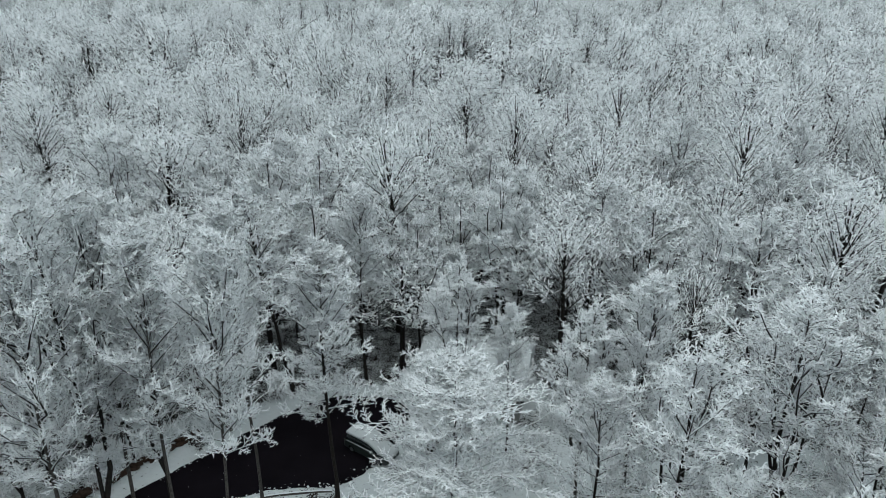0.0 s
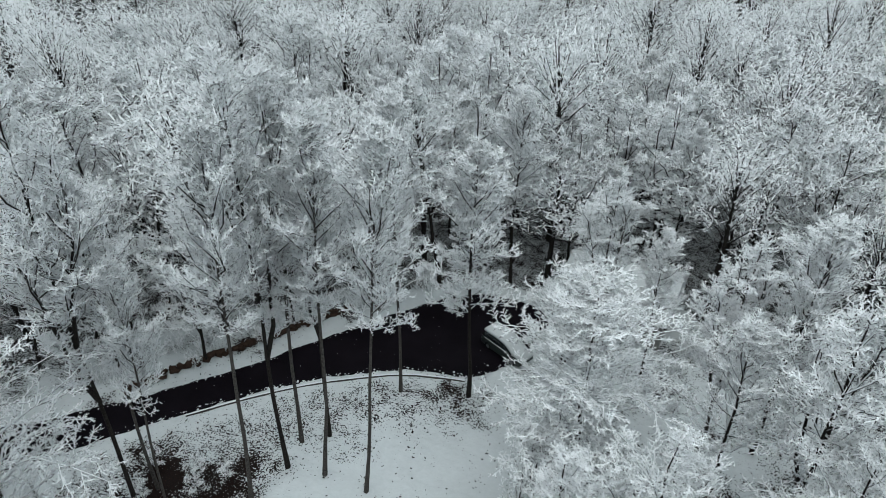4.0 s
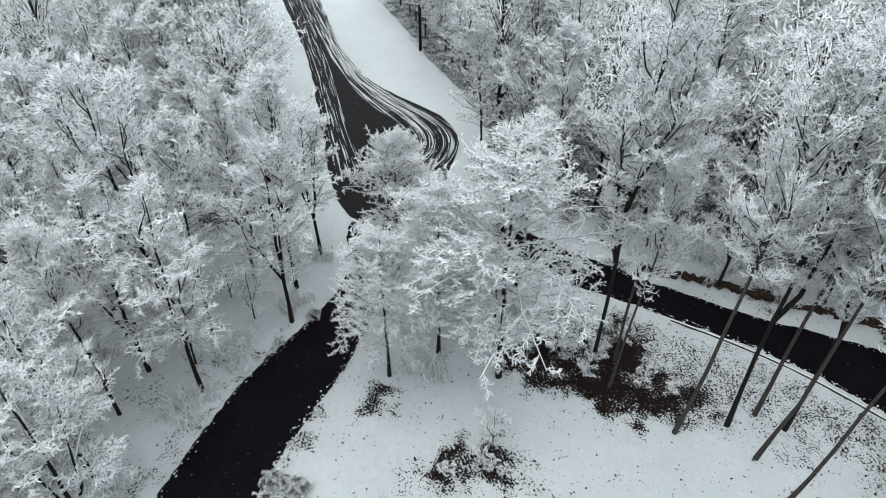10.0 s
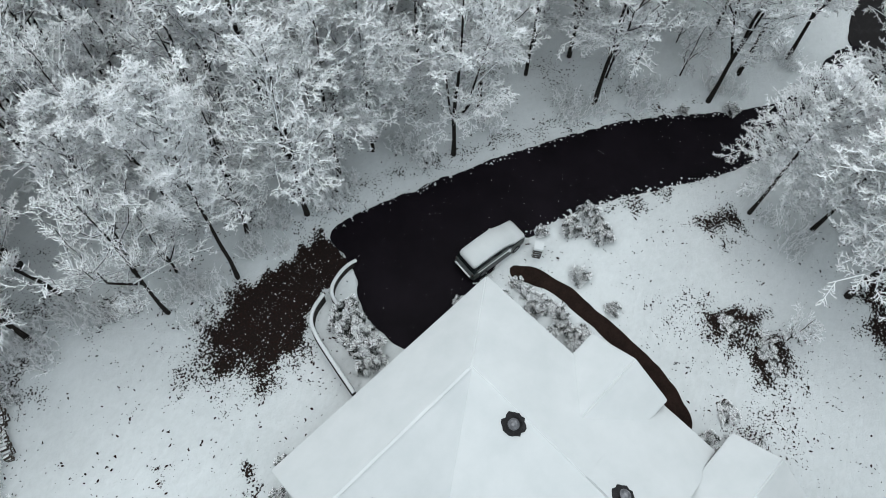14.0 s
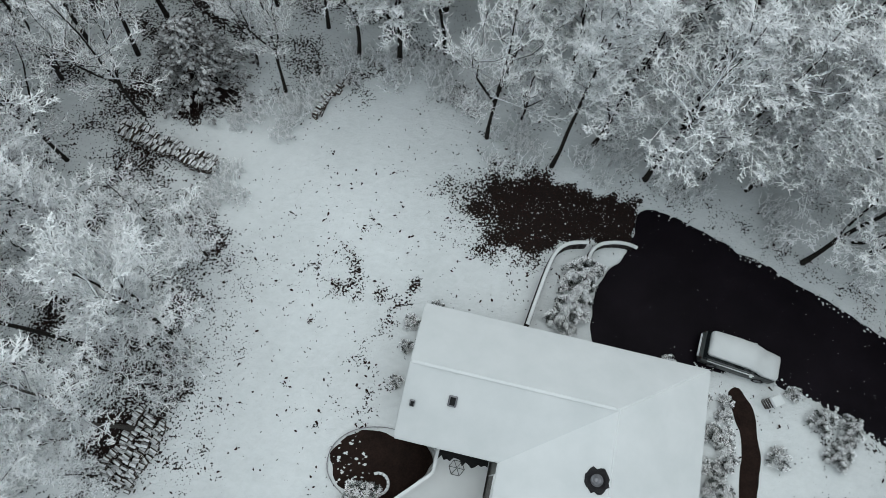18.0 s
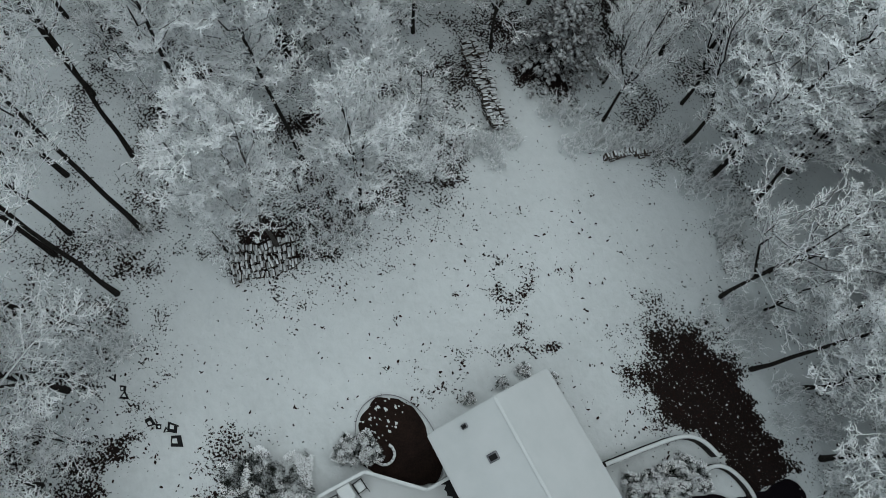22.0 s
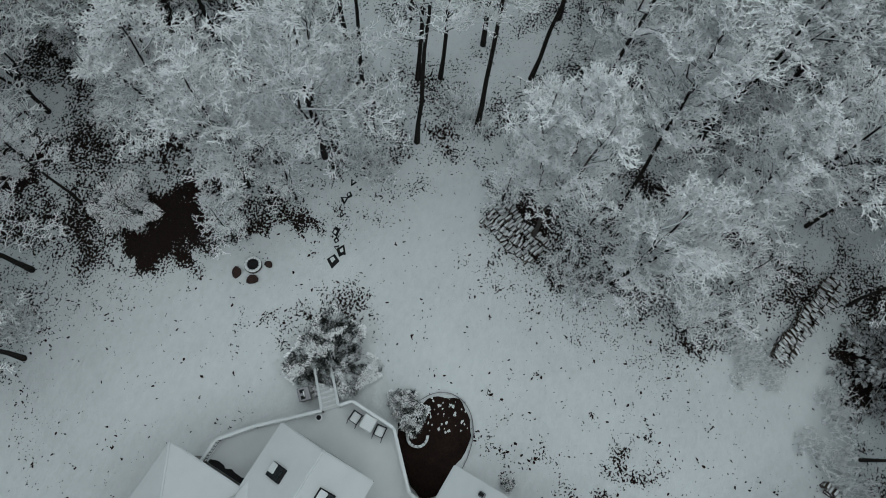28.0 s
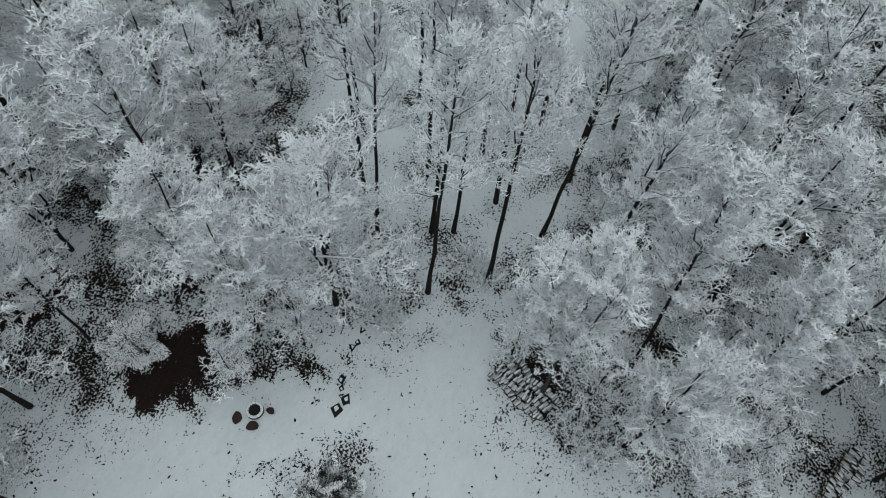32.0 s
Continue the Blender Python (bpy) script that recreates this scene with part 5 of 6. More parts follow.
def build_car(label, at):
    car = thing("car", label, "car", at=at)
    body = [car_ring(x, w, z0, z1, 0.06) for x, w, z0, z1 in ((-2.32, 0.80, 0.45, 0.95), (-2.2, 0.90, 0.30, 1.05), (-1.5, 0.93, 0.25, 1.06), (0.6, 0.93, 0.25, 1.04), (1.6, 0.91, 0.25, 0.98), (2.15, 0.84, 0.32, 0.88), (2.34, 0.70, 0.45, 0.72))]
    b = part("body", loft(bmesh.new(), body), M_CARPAINT, car, "dark green paint")
    cab = [car_ring(x, w, 1.0, z1, tk) for x, w, z1, tk in ((-2.2, 0.86, 1.02, 0.04), (-1.95, 0.86, 1.62, 0.17), (-1.2, 0.87, 1.72, 0.18), (0.1, 0.87, 1.70, 0.18), (0.55, 0.86, 1.58, 0.17), (1.25, 0.84, 1.02, 0.05))]
    part("cabin", loft(bmesh.new(), cab), M_GLASS, car, "dark glass all round")
    rf = [car_ring(x, w, z0, z1, 0.07) for x, w, z0, z1 in ((-2.14, 0.60, 1.50, 1.62), (-2.08, 0.72, 1.56, 1.78), (-1.9, 0.77, 1.62, 1.86), (-0.6, 0.79, 1.66, 1.90), (0.3, 0.79, 1.60, 1.85), (0.8, 0.79, 1.38, 1.64), (1.3, 0.80, 1.04, 1.30), (1.8, 0.78, 0.96, 1.18), (2.2, 0.76, 0.84, 1.08), (2.34, 0.56, 0.74, 0.90))]
    part("snow_cover", loft(bmesh.new(), rf), M_ROOFSNOW, car, "thick snow over roof, windscreen and bonnet", smooth=True)
    part("rear_snow", box(bmesh.new(), -2.42, -2.25, -0.72, 0.72, 0.62, 0.72, 0.03, 0.02), M_SNOW, car)
    for s in (-1, 1):
        part("mirror", box(bmesh.new(), 0.62, 0.78, s * 0.97 - 0.1, s * 0.97 + 0.1, 1.0, 1.14, 0.03), M_SNOW, car, "snow-covered wing mirror")
        part("roof_rail", bar(bmesh.new(), (-1.8, s * 0.72, 1.74), (0.1, s * 0.72, 1.73), 0.04, 0.05), M_METAL, car)
        part("side_snow", box(bmesh.new(), -1.9, 0.9, s * 0.92 - 0.03, s * 0.92 + 0.03, 1.02, 1.06, 0.01, 0.012), M_SNOW, car)
        part("headlight", box(bmesh.new(), 2.12, 2.24, s * 0.62 - 0.12, s * 0.62 + 0.12, 0.68, 0.80, 0.02), M_GLASS, car)
        part("tail_light", box(bmesh.new(), -2.3, -2.2, s * 0.78 - 0.07, s * 0.78 + 0.07, 0.8, 1.0, 0.02), M_REDSTONE, car)
        for x in (-1.42, 1.42):
            wm = Matrix.Translation((x, s * 0.82, 0.34)) @ Matrix.Rotation(radians(90), 4, "X")
            wh = part("wheel", cyl(bmesh.new(), 0, 0, -0.11, 0.11, 0.34, 0.34, 20), M_BLACK, car, "black tyre", wm)
            part("rim", cyl(bmesh.new(), 0, 0, -0.12, 0.12, 0.21, 0.21, 14), M_METAL, wh)
    return car


CAR_AT = Matrix.Translation((-20.35, -5.55, 0.065)) @ Matrix.Rotation(math.atan2(1.9, -4.3), 4, "Z")
build_car("dark car parked on the driveway under thick snow", CAR_AT)
build_car("dark car by the neighbouring house under thick snow", Matrix.Translation((-5.6, 44.6, 0.066)) @ Matrix.Rotation(radians(-35), 4, "Z"))


# ---- garden path and masonry ----
sheet("garden_path", [(-20.3, -4.1), (-20.9, -2.3), (-20.5, 0.5), (-19.5, 3.4), (-18.6, 6.0), (-17.4, 8.3), (-16.0, 9.8), (-14.9, 9.6), (-16.1, 7.9), (-17.7, 5.2), (-18.5, 3.0), (-19.3, 0.6), (-19.8, -1.9), (-19.3, -3.6)], 0.062, M_MULCH, "dark wet path leading to the front door", "path", 0.03, 0.25, 6)


def build_pillar():
    p = thing("stone_pillar", "low square stone pillar with a thick snow cap", "pillar", at=Matrix.Translation((-21.75, -2.85, 0)) @ Matrix.Rotation(radians(18), 4, "Z"))
    for k in range(4):
        part("stone", box(bmesh.new(), -0.27, 0.27, -0.27, 0.27, 0.0 + k * 0.27, 0.26 + k * 0.27, 0.025, 0.012), M_STONE, p)
    part("capstone", box(bmesh.new(), -0.33, 0.33, -0.33, 0.33, 1.08, 1.15, 0.015), M_STONE, p)
    part("snow_cap", box(bmesh.new(), -0.34, 0.34, -0.34, 0.34, 1.15, 1.33, 0.06), M_SNOW, p)


build_pillar()


def wall_line(name, label, pts, height, width, seed):
    """A curved dry-stone wall: single stones in courses, and a snow cap."""
    w = thing(name, label, "retaining wall")
    line = resample(pts, 0.42)
    r = np.random.default_rng(seed)
    ns = max(1, int(height / 0.24))
    meshes = [mesh_from("stone", *stone_data(r, 0.21, width / 2, height / ns / 2), M_DARKSTONE) for _ in range(5)]
    for i in range(len(line) - 1):
        a, b = line[i], line[i + 1]
        rot = math.atan2(b[1] - a[1], b[0] - a[0])
        c = (a + b) / 2
        for k in range(ns):
            mpart("stone", meshes[int(r.integers(5))], w, "", Matrix.Translation((c[0], c[1], (k + 0.5) * height / ns)) @ Matrix.Rotation(rot, 4, "Z"))
    cap = resample(pts, 0.2)
    t = np.gradient(cap, axis=0)
    t /= np.linalg.norm(t, axis=1)[:, None]
    nrm = np.stack([-t[:, 1], t[:, 0]], 1)
    vs, fs = [], []
    prof = [(-0.86, 0.0), (-0.78, 0.07), (-0.45, 0.11), (0.45, 0.11), (0.78, 0.07), (0.86, 0.0)]
    for i, (p, q) in enumerate(zip(cap, nrm)):
        for o, z in prof:
            vs.append((p[0] + q[0] * o * width / 2, p[1] + q[1] * o * width / 2, height + z - 0.01 + r.normal(0, 0.006)))
        if i:
            k = (i - 1) * 6
            fs += [(k + j, k + j + 1, k + j + 7, k + j + 6) for j in range(5)]
    mpart("snow_cap", mesh_from("snow_cap", vs, fs, M_SNOW, True), w, "white snow along the wall's top")


def stone_data(r, a, b, c):
    s = np.array([(x, y, z) for x in (-1, 1) for y in (-1, 1) for z in (-1, 1)], float)
    v = s * [a, b, c] * r.uniform(0.86, 1.0, (8, 3))
    f = np.array([(0, 1, 3, 2), (4, 6, 7, 5), (0, 4, 5, 1), (2, 3, 7, 6), (0, 2, 6, 4), (1, 5, 7, 3)])
    return v, f


wall_line("retaining_wall", "curved stone retaining wall capped with snow", [(-8.1, -8.5), (-9.1, -10.5), (-10.1, -12.4), (-10.7, -13.1), (-11.5, -13.4), (-12.7, -13.3)], 0.85, 0.28, 1)
wall_line("retaining_wall", "short curved stone wall capped with snow", [(-12.4, -12.0), (-12.7, -12.8), (-13.3, -13.25), (-14.3, -13.3), (-15.2, -13.1), (-15.8, -12.7)], 0.6, 0.27, 2)


def stone_row(name, label, pts, seed, size=0.35, mats=None):
    """A low tumbled row of field stones."""
    w = thing(name, label, "stone wall")
    r = np.random.default_rng(seed)
    ms = [mesh_from("stone", *stone_data(r, size, size * 0.6, size * 0.5), mats or M_STONE) for _ in range(6)]
    for p in resample(pts, size * 1.35):
        for k in range(2):
            mpart("stone", ms[int(r.integers(6))], w, "", Matrix.Translation((p[0] + r.normal(0, 0.15), p[1] + r.normal(0, 0.15), 0.1 + 0.22 * k)) @ pose(0, 0, 0, r.uniform(-15, 15), r.uniform(-15, 15), r.uniform(0, 180)))


M_LEAFSTONE = plain("leaf_covered_stone", (0.020, 0.014, 0.011), (0.072, 0.044, 0.032), 0.9, 5.0)
stone_row("stone_wall", "low brown tumbled stone wall beyond the driveway", [(-34.6, 32.6), (-31.2, 36.4), (-28.3, 39.3), (-25.3, 42.3), (-20.8, 47.3)], 3, 0.30, M_LEAFSTONE)


def edging():
    """A snow-dusted kerb along the neighbouring driveway's lawn side."""
    line = resample([(-28.4, 31.4), (-24.5, 34.4), (-20.5, 36.9), (-17.0, 38.5), (-13.5, 39.9), (-9.6, 40.3), (-7.6, 40.3)], 0.8)
    k = thing("kerb", "thin snow-dusted kerb along the driveway", "kerb")
    for a, b in zip(line, line[1:]):
        part("kerb_stone", bar(bmesh.new(), (a[0], a[1], 0.05), (b[0], b[1], 0.05), 0.14, 0.24), M_STONE, k)


edging()

# ---- shrubs, brush and evergreens ----
def shrub_mesh(seed, rad, hgt, n, leaf, thick_top=True):
    """Leaf clusters over a dome, each a small bent blade."""
    r = np.random.default_rng(seed)
    ph, ct = r.uniform(0, 2 * math.pi, n), r.uniform(0.0, 1.0, n)
    st = np.sqrt(1 - ct ** 2)
    rr = r.uniform(0.55, 1.0, n) ** 0.5 * (0.82 + 0.25 * np.sin(3 * ph + 5 * ct) + 0.1 * np.sin(7 * ph))
    c = np.stack([np.cos(ph) * st * rr * rad, np.sin(ph) * st * rr * rad, 0.12 + ct * rr * hgt], 1)
    out = c / (np.linalg.norm(c, axis=1)[:, None] + 1e-9)
    d = out + r.normal(0, 0.62, (n, 3))
    d[:, 2] *= 0.7
    d /= np.linalg.norm(d, axis=1)[:, None]
    side = np.cross(d, [0, 0, 1.0])
    side /= np.linalg.norm(side, axis=1)[:, None] + 1e-9
    L, W = r.uniform(0.7, 1.5, n)[:, None] * leaf, r.uniform(0.10, 0.18, n)[:, None] * leaf
    mid = c + d * L * 0.5 + np.array([0, 0, 1]) * L * 0.12
    tip = c + d * L - np.array([0, 0, 1]) * L * 0.1
    v = np.stack([c, mid + side * W, tip, mid - side * W, mid + np.array([0, 0, 1]) * W * 0.35], 1).reshape(-1, 3)
    f = np.array([[0, 1, 4], [1, 2, 4], [2, 3, 4], [3, 0, 4]])
    return v, (f[None] + (np.arange(n) * 5)[:, None, None]).reshape(-1, 3)


def stems(seed, rad, hgt, n, r0):
    r = np.random.default_rng(seed)
    a, q = r.uniform(0, 6.283, n), r.uniform(0.2, 1, n)
    S = np.stack([np.cos(a) * rad * 0.18, np.sin(a) * rad * 0.18, np.full(n, -0.05)], 1)
    E = np.stack([np.cos(a) * rad * q * 0.85, np.sin(a) * rad * q * 0.85, hgt * r.uniform(0.55, 0.95, n)], 1)
    return tubes(S, E, r0, r0 * 0.4)


def make_shrub(name, label, seed, rad, hgt, n, leaf, bare=-0.04, pads=1.2):
    s = thing(name, label, "shrub", "snowy shrubs")
    mpart("stem", mesh_from("stem", *stems(seed, rad, hgt, 24, 0.018), M_BARK), s)
    mpart("foliage", mesh_from("foliage", *shrub_mesh(seed, rad, hgt, n, leaf), M_FOLIAGE), s, "dark leaves loaded with snow")
    # rime gathers in patches on the outer sprays
    v, f = shrub_mesh(seed + 40, rad * 1.06, hgt * 1.10, int(n * 2.2), leaf * 0.8)
    blades = v.reshape(-1, 5, 3)
    keep = np.array([noise.noise((c[0] * pads + seed, c[1] * pads, c[2] * pads)) + 0.18 * noise.noise((c[0] * 4, c[1] * 4, seed)) > bare for c in blades[:, 0]])
    v = blades[keep].reshape(-1, 3)
    f = (np.array([[0, 1, 4], [1, 2, 4], [2, 3, 4], [3, 0, 4]])[None] + (np.arange(keep.sum()) * 5)[:, None, None]).reshape(-1, 3)
    mpart("frosted_sprays", mesh_from("frosted_sprays", v, f, M_FROST), s, "white rime on the outer sprays")
    return s


SHRUB_A = make_shrub("evergreen_shrub", "round evergreen shrub loaded with snow", 5, 1.0, 1.2, 3600, 0.12, 0.06, 2.2)
SHRUB_B = make_shrub("low_shrub", "low snow-dusted garden shrub", 6, 0.7, 0.7, 1500, 0.10, -0.15, 2.4)
first = {}


def put_shrub(ob, x, y, s, sz=1.0):
    m = Matrix.Translation((x, y, 0)) @ pose(0, 0, 0, 0, 0, float(rng.uniform(0, 360))) @ Matrix.Diagonal((s, s, s * sz, 1))
    if ob.name not in first:
        first[ob.name] = 1
        ob.matrix_basis = m
        return ob
    return copy_thing(ob, m @ Matrix.Diagonal((1 / ob.scale.x, 1 / ob.scale.y, 1 / ob.scale.z, 1)))


for x, y, s in ((-26.2, -0.9, 0.9), (-24.6, -1.5, 0.95), (-25.0, 0.5, 0.95), (-25.8, -0.1, 0.6), (-12.4, -11.5, 1.15), (-11.5, -11.4, 1.0), (-11.6, -10.5, 1.35), (-11.0, -9.5, 1.35), (-10.4, -8.7, 1.2), (-17.9, -3.4, 0.6), (-18.0, -1.4, 0.75), (-18.4, 0.2, 0.7), (-17.6, 1.2, 0.75), (-17.2, 2.4, 0.65), (2.1, 0.05, 1.15), (2.75, 0.7, 1.0), (-15.0, 10.9, 0.9), (-15.6, 12.2, 0.8), (-14.6, 13.6, 0.9), (-13.8, 15.4, 0.9)):
    put_shrub(SHRUB_A, x, y, s * 0.85)
for x, y, s in ((-21.5, 0.3, 1.0), (-20.4, 3.0, 0.75), (-16.2, -5.6, 0.8), (-23.4, -3.2, 0.7), (-19.2, -3.1, 0.7), (-3.0, -10.2, 0.6), (-1.4, -9.4, 0.7), (-0.2, -6.0, 0.6), (-1.0, -8.0, 0.6), (-39.6, 5.2, 0.9), (-37.8, 2.0, 0.7), (-15.9, 13.4, 0.9), (1.2, -26.0, 0.9), (-5.6, -24.4, 1.0)):
    put_shrub(SHRUB_B, x, y, s)
for x, y, s in ((-19.0, -2.4, 0.8), (-18.6, -0.6, 0.9), (-18.9, -1.4, 0.7), (-17.9, 0.6, 0.9), (-18.1, 1.9, 0.8), (-17.2, 1.7, 0.8), (-17.3, 0.2, 0.7), (-18.9, 0.0, 0.6), (-22.9, 9.8, 0.9), (-22.2, 12.6, 0.9), (-21.4, 13.2, 0.7), (-17.4, 11.4, 1.0)):
    put_shrub(SHRUB_B, x, y, s, 0.42)


def make_brush(seed):
    """A thicket of bare stems with fine frosted twigs."""
    r = np.random.default_rng(seed)
    n = 26
    a, q = r.uniform(0, 6.283, n), np.sqrt(r.uniform(0, 1, n))
    S = np.stack([np.cos(a) * q * 0.95, np.sin(a) * q * 0.95, np.full(n, -0.03)], 1)
    M = S + np.stack([r.normal(0, 0.16, n), r.normal(0, 0.16, n), r.uniform(0.3, 0.8, n)], 1)
    E = M + np.stack([r.normal(0, 0.30, n), r.normal(0, 0.30, n), r.uniform(0.2, 0.8, n)], 1)
    k = 22
    u = r.uniform(0.1, 1, (n * k, 1))
    o = np.where(u < 0.5, np.repeat(S, k, 0) + np.repeat(M - S, k, 0) * u * 2, np.repeat(M, k, 0) + np.repeat(E - M, k, 0) * (u * 2 - 1))
    d = r.normal(0, 1, (n * k, 3))
    d[:, 2] = np.abs(d[:, 2]) * 0.7 - 0.1
    d = unit(d)
    b = thing("brush", "tangle of bare frosted brushwood at the forest edge", "brush", "brushwood")
    both = joined([tubes(S, M, 0.022, 0.018), tubes(M, E, 0.018, 0.010), tubes(o, o + d * r.uniform(0.10, 0.34, (n * k, 1)), 0.020, 0, True)])
    tagged(mpart("thicket", mesh_from("thicket", *both, M_FROST), b), kind="stuff")
    return b


BRUSH = [make_brush(3), make_brush(4)]
EDGE_LINE = [(12.5, -8), (14, -11), (10.5, -17), (10.5, -19.5), (8.6, -24.2), (6.6, -24.6), (3.8, -25.6), (2.2, -27.4), (-1.5, -27.4), (-4.2, -26.0), (-6.4, -24.4), (-7.6, -21.6), (-9.5, -19.6), (-13.5, -18.6), (-16.5, -17.8), (-20, -16.4), (-24.5, -13.6), (-29.5, -9.6), (-34, -5.2), (-38, -0.6), (-41.5, 4.0), (-47, 7.0)]
EDGE_LINE2 = [(13.6, 12.4), (17.6, 7.4), (19.8, -2.4), (21.5, 1.5), (22, -6), (-31, 12), (-33, 16.5), (-35, 20), (-36, 33.5), (-31, 38), (-26, 43), (-21, 48.4), (-15, 52.5), (-1, 36), (2.5, 37), (6, 41.5), (9, 47), (0.0, 25.0), (2.2, 22.6)]
r7 = np.random.default_rng(7)
for i, (x, y) in enumerate(EDGE_LINE + EDGE_LINE2):
    for k in range(3):
        ob = BRUSH[(i + k) % 2]
        put_shrub(ob, x + float(r7.normal(0, 1.0)), y + float(r7.normal(0, 1.0)), float(r7.uniform(0.6, 1.15)))


def make_conifer(seed, hgt, rad, label, needles):
    """An evergreen of drooping sprays in tiers."""
    r = np.random.default_rng(seed)
    c = thing("evergreen_tree", label, "tree", "evergreens")
    mpart("trunk", mesh_from("trunk", *tube_path([(0, 0, -0.1), (0.05, 0.02, hgt * 0.5), (0, 0, hgt)], [0.16, 0.1, 0.02]), M_BARK, True), c)
    S, E, lv = [], [], []
    n = 110
    for i in range(n):
        f = (i + 0.5) / n
        z = hgt * (0.10 + 0.88 * f)
        L = rad * (1 - f) ** 0.75 * r.uniform(0.7, 1.1) + 0.2
        a = i * 2.4 + r.normal(0, 0.3)
        d = np.array([math.cos(a), math.sin(a), -0.12])
        p = np.array([0, 0, z])
        S.append(p)
        E.append(p + d * L)
        m = int(10 + 16 * L / rad)
        for k in range(m):
            t = r.uniform(0.25, 1.0)
            o = p + d * L * t
            sd = np.array([-d[1], d[0], 0]) * r.choice([-1, 1])
            w = d * 0.5 + sd * r.uniform(0.2, 1) + np.array([0, 0, r.normal(-0.1, 0.2)])
            w /= np.linalg.norm(w)
            lv.append((o, w, r.uniform(0.25, 0.5)))
    o, w, L = np.array([q[0] for q in lv]), np.array([q[1] for q in lv]), np.array([q[2] for q in lv])[:, None]
    side = np.cross(w, [0, 0, 1.0])
    side /= np.linalg.norm(side, axis=1)[:, None]
    mid = o + w * L * 0.55 + np.array([0, 0, 0.06])
    v = np.stack([o, mid + side * L * 0.30, o + w * L, mid - side * L * 0.30, mid + np.array([0, 0, 0.05])], 1).reshape(-1, 3)
    f = (np.array([[0, 1, 4], [1, 2, 4], [2, 3, 4], [3, 0, 4]])[None] + (np.arange(len(o)) * 5)[:, None, None]).reshape(-1, 3)
    tagged(mpart("branchwork", mesh_from("branchwork", *tubes(np.array(S), np.array(E), 0.03, 0.01), M_BARK), c), kind="stuff")
    mpart("foliage", mesh_from("foliage", v, f, needles), c, "dark needles under loose snow")
    return c


make_shrub("evergreen_shrub", "broad snowy evergreen bush beside bare dark ground", 25, 1.7, 1.7, 5200, 0.22, -0.35).matrix_basis = Matrix.Translation((10.2, 19.5, 0))
M_DARKNEEDLE = snowy("dark_evergreen_needles", (0.026, 0.017, 0.014), (0.009, 0.005, 0.0045), 0.66, 1.40, scale=9.0, amount=0.9, nscale=3.0)
make_conifer(6, 6.0, 3.5, "dark brownish evergreen with snow-dusted boughs at the forest edge", M_DARKNEEDLE).matrix_basis = Matrix.Translation((11.0, -26.8, 0))
BUSH = make_shrub("spreading_juniper", "large spreading evergreen bush round the deck stairs, snow-laden", 15, 2.5, 1.5, 17000, 0.15, 0.15, 1.15)
BUSH.matrix_basis = Matrix.Translation((4.3, 5.2, 0))


# ---- firewood, fire pit and stepping stones ----
def log_mesh(seed, L, w):
    r = np.random.default_rng(seed)
    prof = np.array([(-1, -0.8), (0.9, -1), (1, 0.5), (0.1, 1), (-0.95, 0.6)]) * r.uniform(0.85, 1.1, (5, 2)) * w
    v = np.array([(x, p[0], p[1]) for x in (-L / 2, L / 2) for p in prof])
    f = [tuple(range(4, -1, -1)), tuple(range(5, 10))] + [(i, (i + 1) % 5, 5 + (i + 1) % 5, 5 + i) for i in range(5)]
    return mesh_from("log", v, f, M_WOOD)


LOGS = [log_mesh(i, (0.36, 0.40, 0.33, 0.38, 0.42, 0.35)[i], (0.11, 0.12, 0.10, 0.13, 0.105, 0.115)[i]) for i in range(6)]


def wood_pile(label, x, y, rot, rows, count, layers, seed, gap=0.26, step=0.5, loose=0.06):
    """Split logs laid side by side in sagging rows, several high, settled unevenly."""
    r = np.random.default_rng(seed)
    w = thing("firewood_stack", label, "firewood", at=Matrix.Translation((x, y, 0)) @ Matrix.Rotation(radians(rot), 4, "Z"))
    for i in range(rows):
        ph, skew = r.uniform(0, 6), r.normal(0, 0.12)
        for j in range(count):
            high = layers - int(r.random() < 0.3) - (1 if i % 2 and layers > 2 else 0)
            sag = 0.10 * math.sin(j * 0.7 + ph)
            for k in range(max(1, high)):
                if r.random() < loose * 2 and k == high - 1 and k:
                    continue
                m = Matrix.Translation(((i - rows / 2 + 0.5) * step + sag + r.normal(0, 0.04), (j - count / 2 + 0.5) * gap + skew + r.normal(0, 0.04), 0.12 + k * 0.22)) @ pose(0, 0, 0, r.uniform(-30, 30), r.normal(0, 70 * loose), r.normal(0, 150 * loose))
                mpart("log", LOGS[int(r.integers(6))], w, "", m)


wood_pile("low stack of split firewood dusted with snow", 14.15, -3.55, 148, 5, 14, 2, 1, 0.275, 0.425, 0.05)
wood_pile("firewood stack with snow on the cut logs", 13.0, -21.8, -119, 3, 26, 4, 2, 0.26, 0.38, 0.07)
wood_pile("short row of snow-covered firewood", 2.7, -24.9, 142, 1, 12, 3, 3)
wood_pile("row of brown firewood behind the neighbour's driveway", -19.2, 48.6, 45, 1, 14, 4, 4)


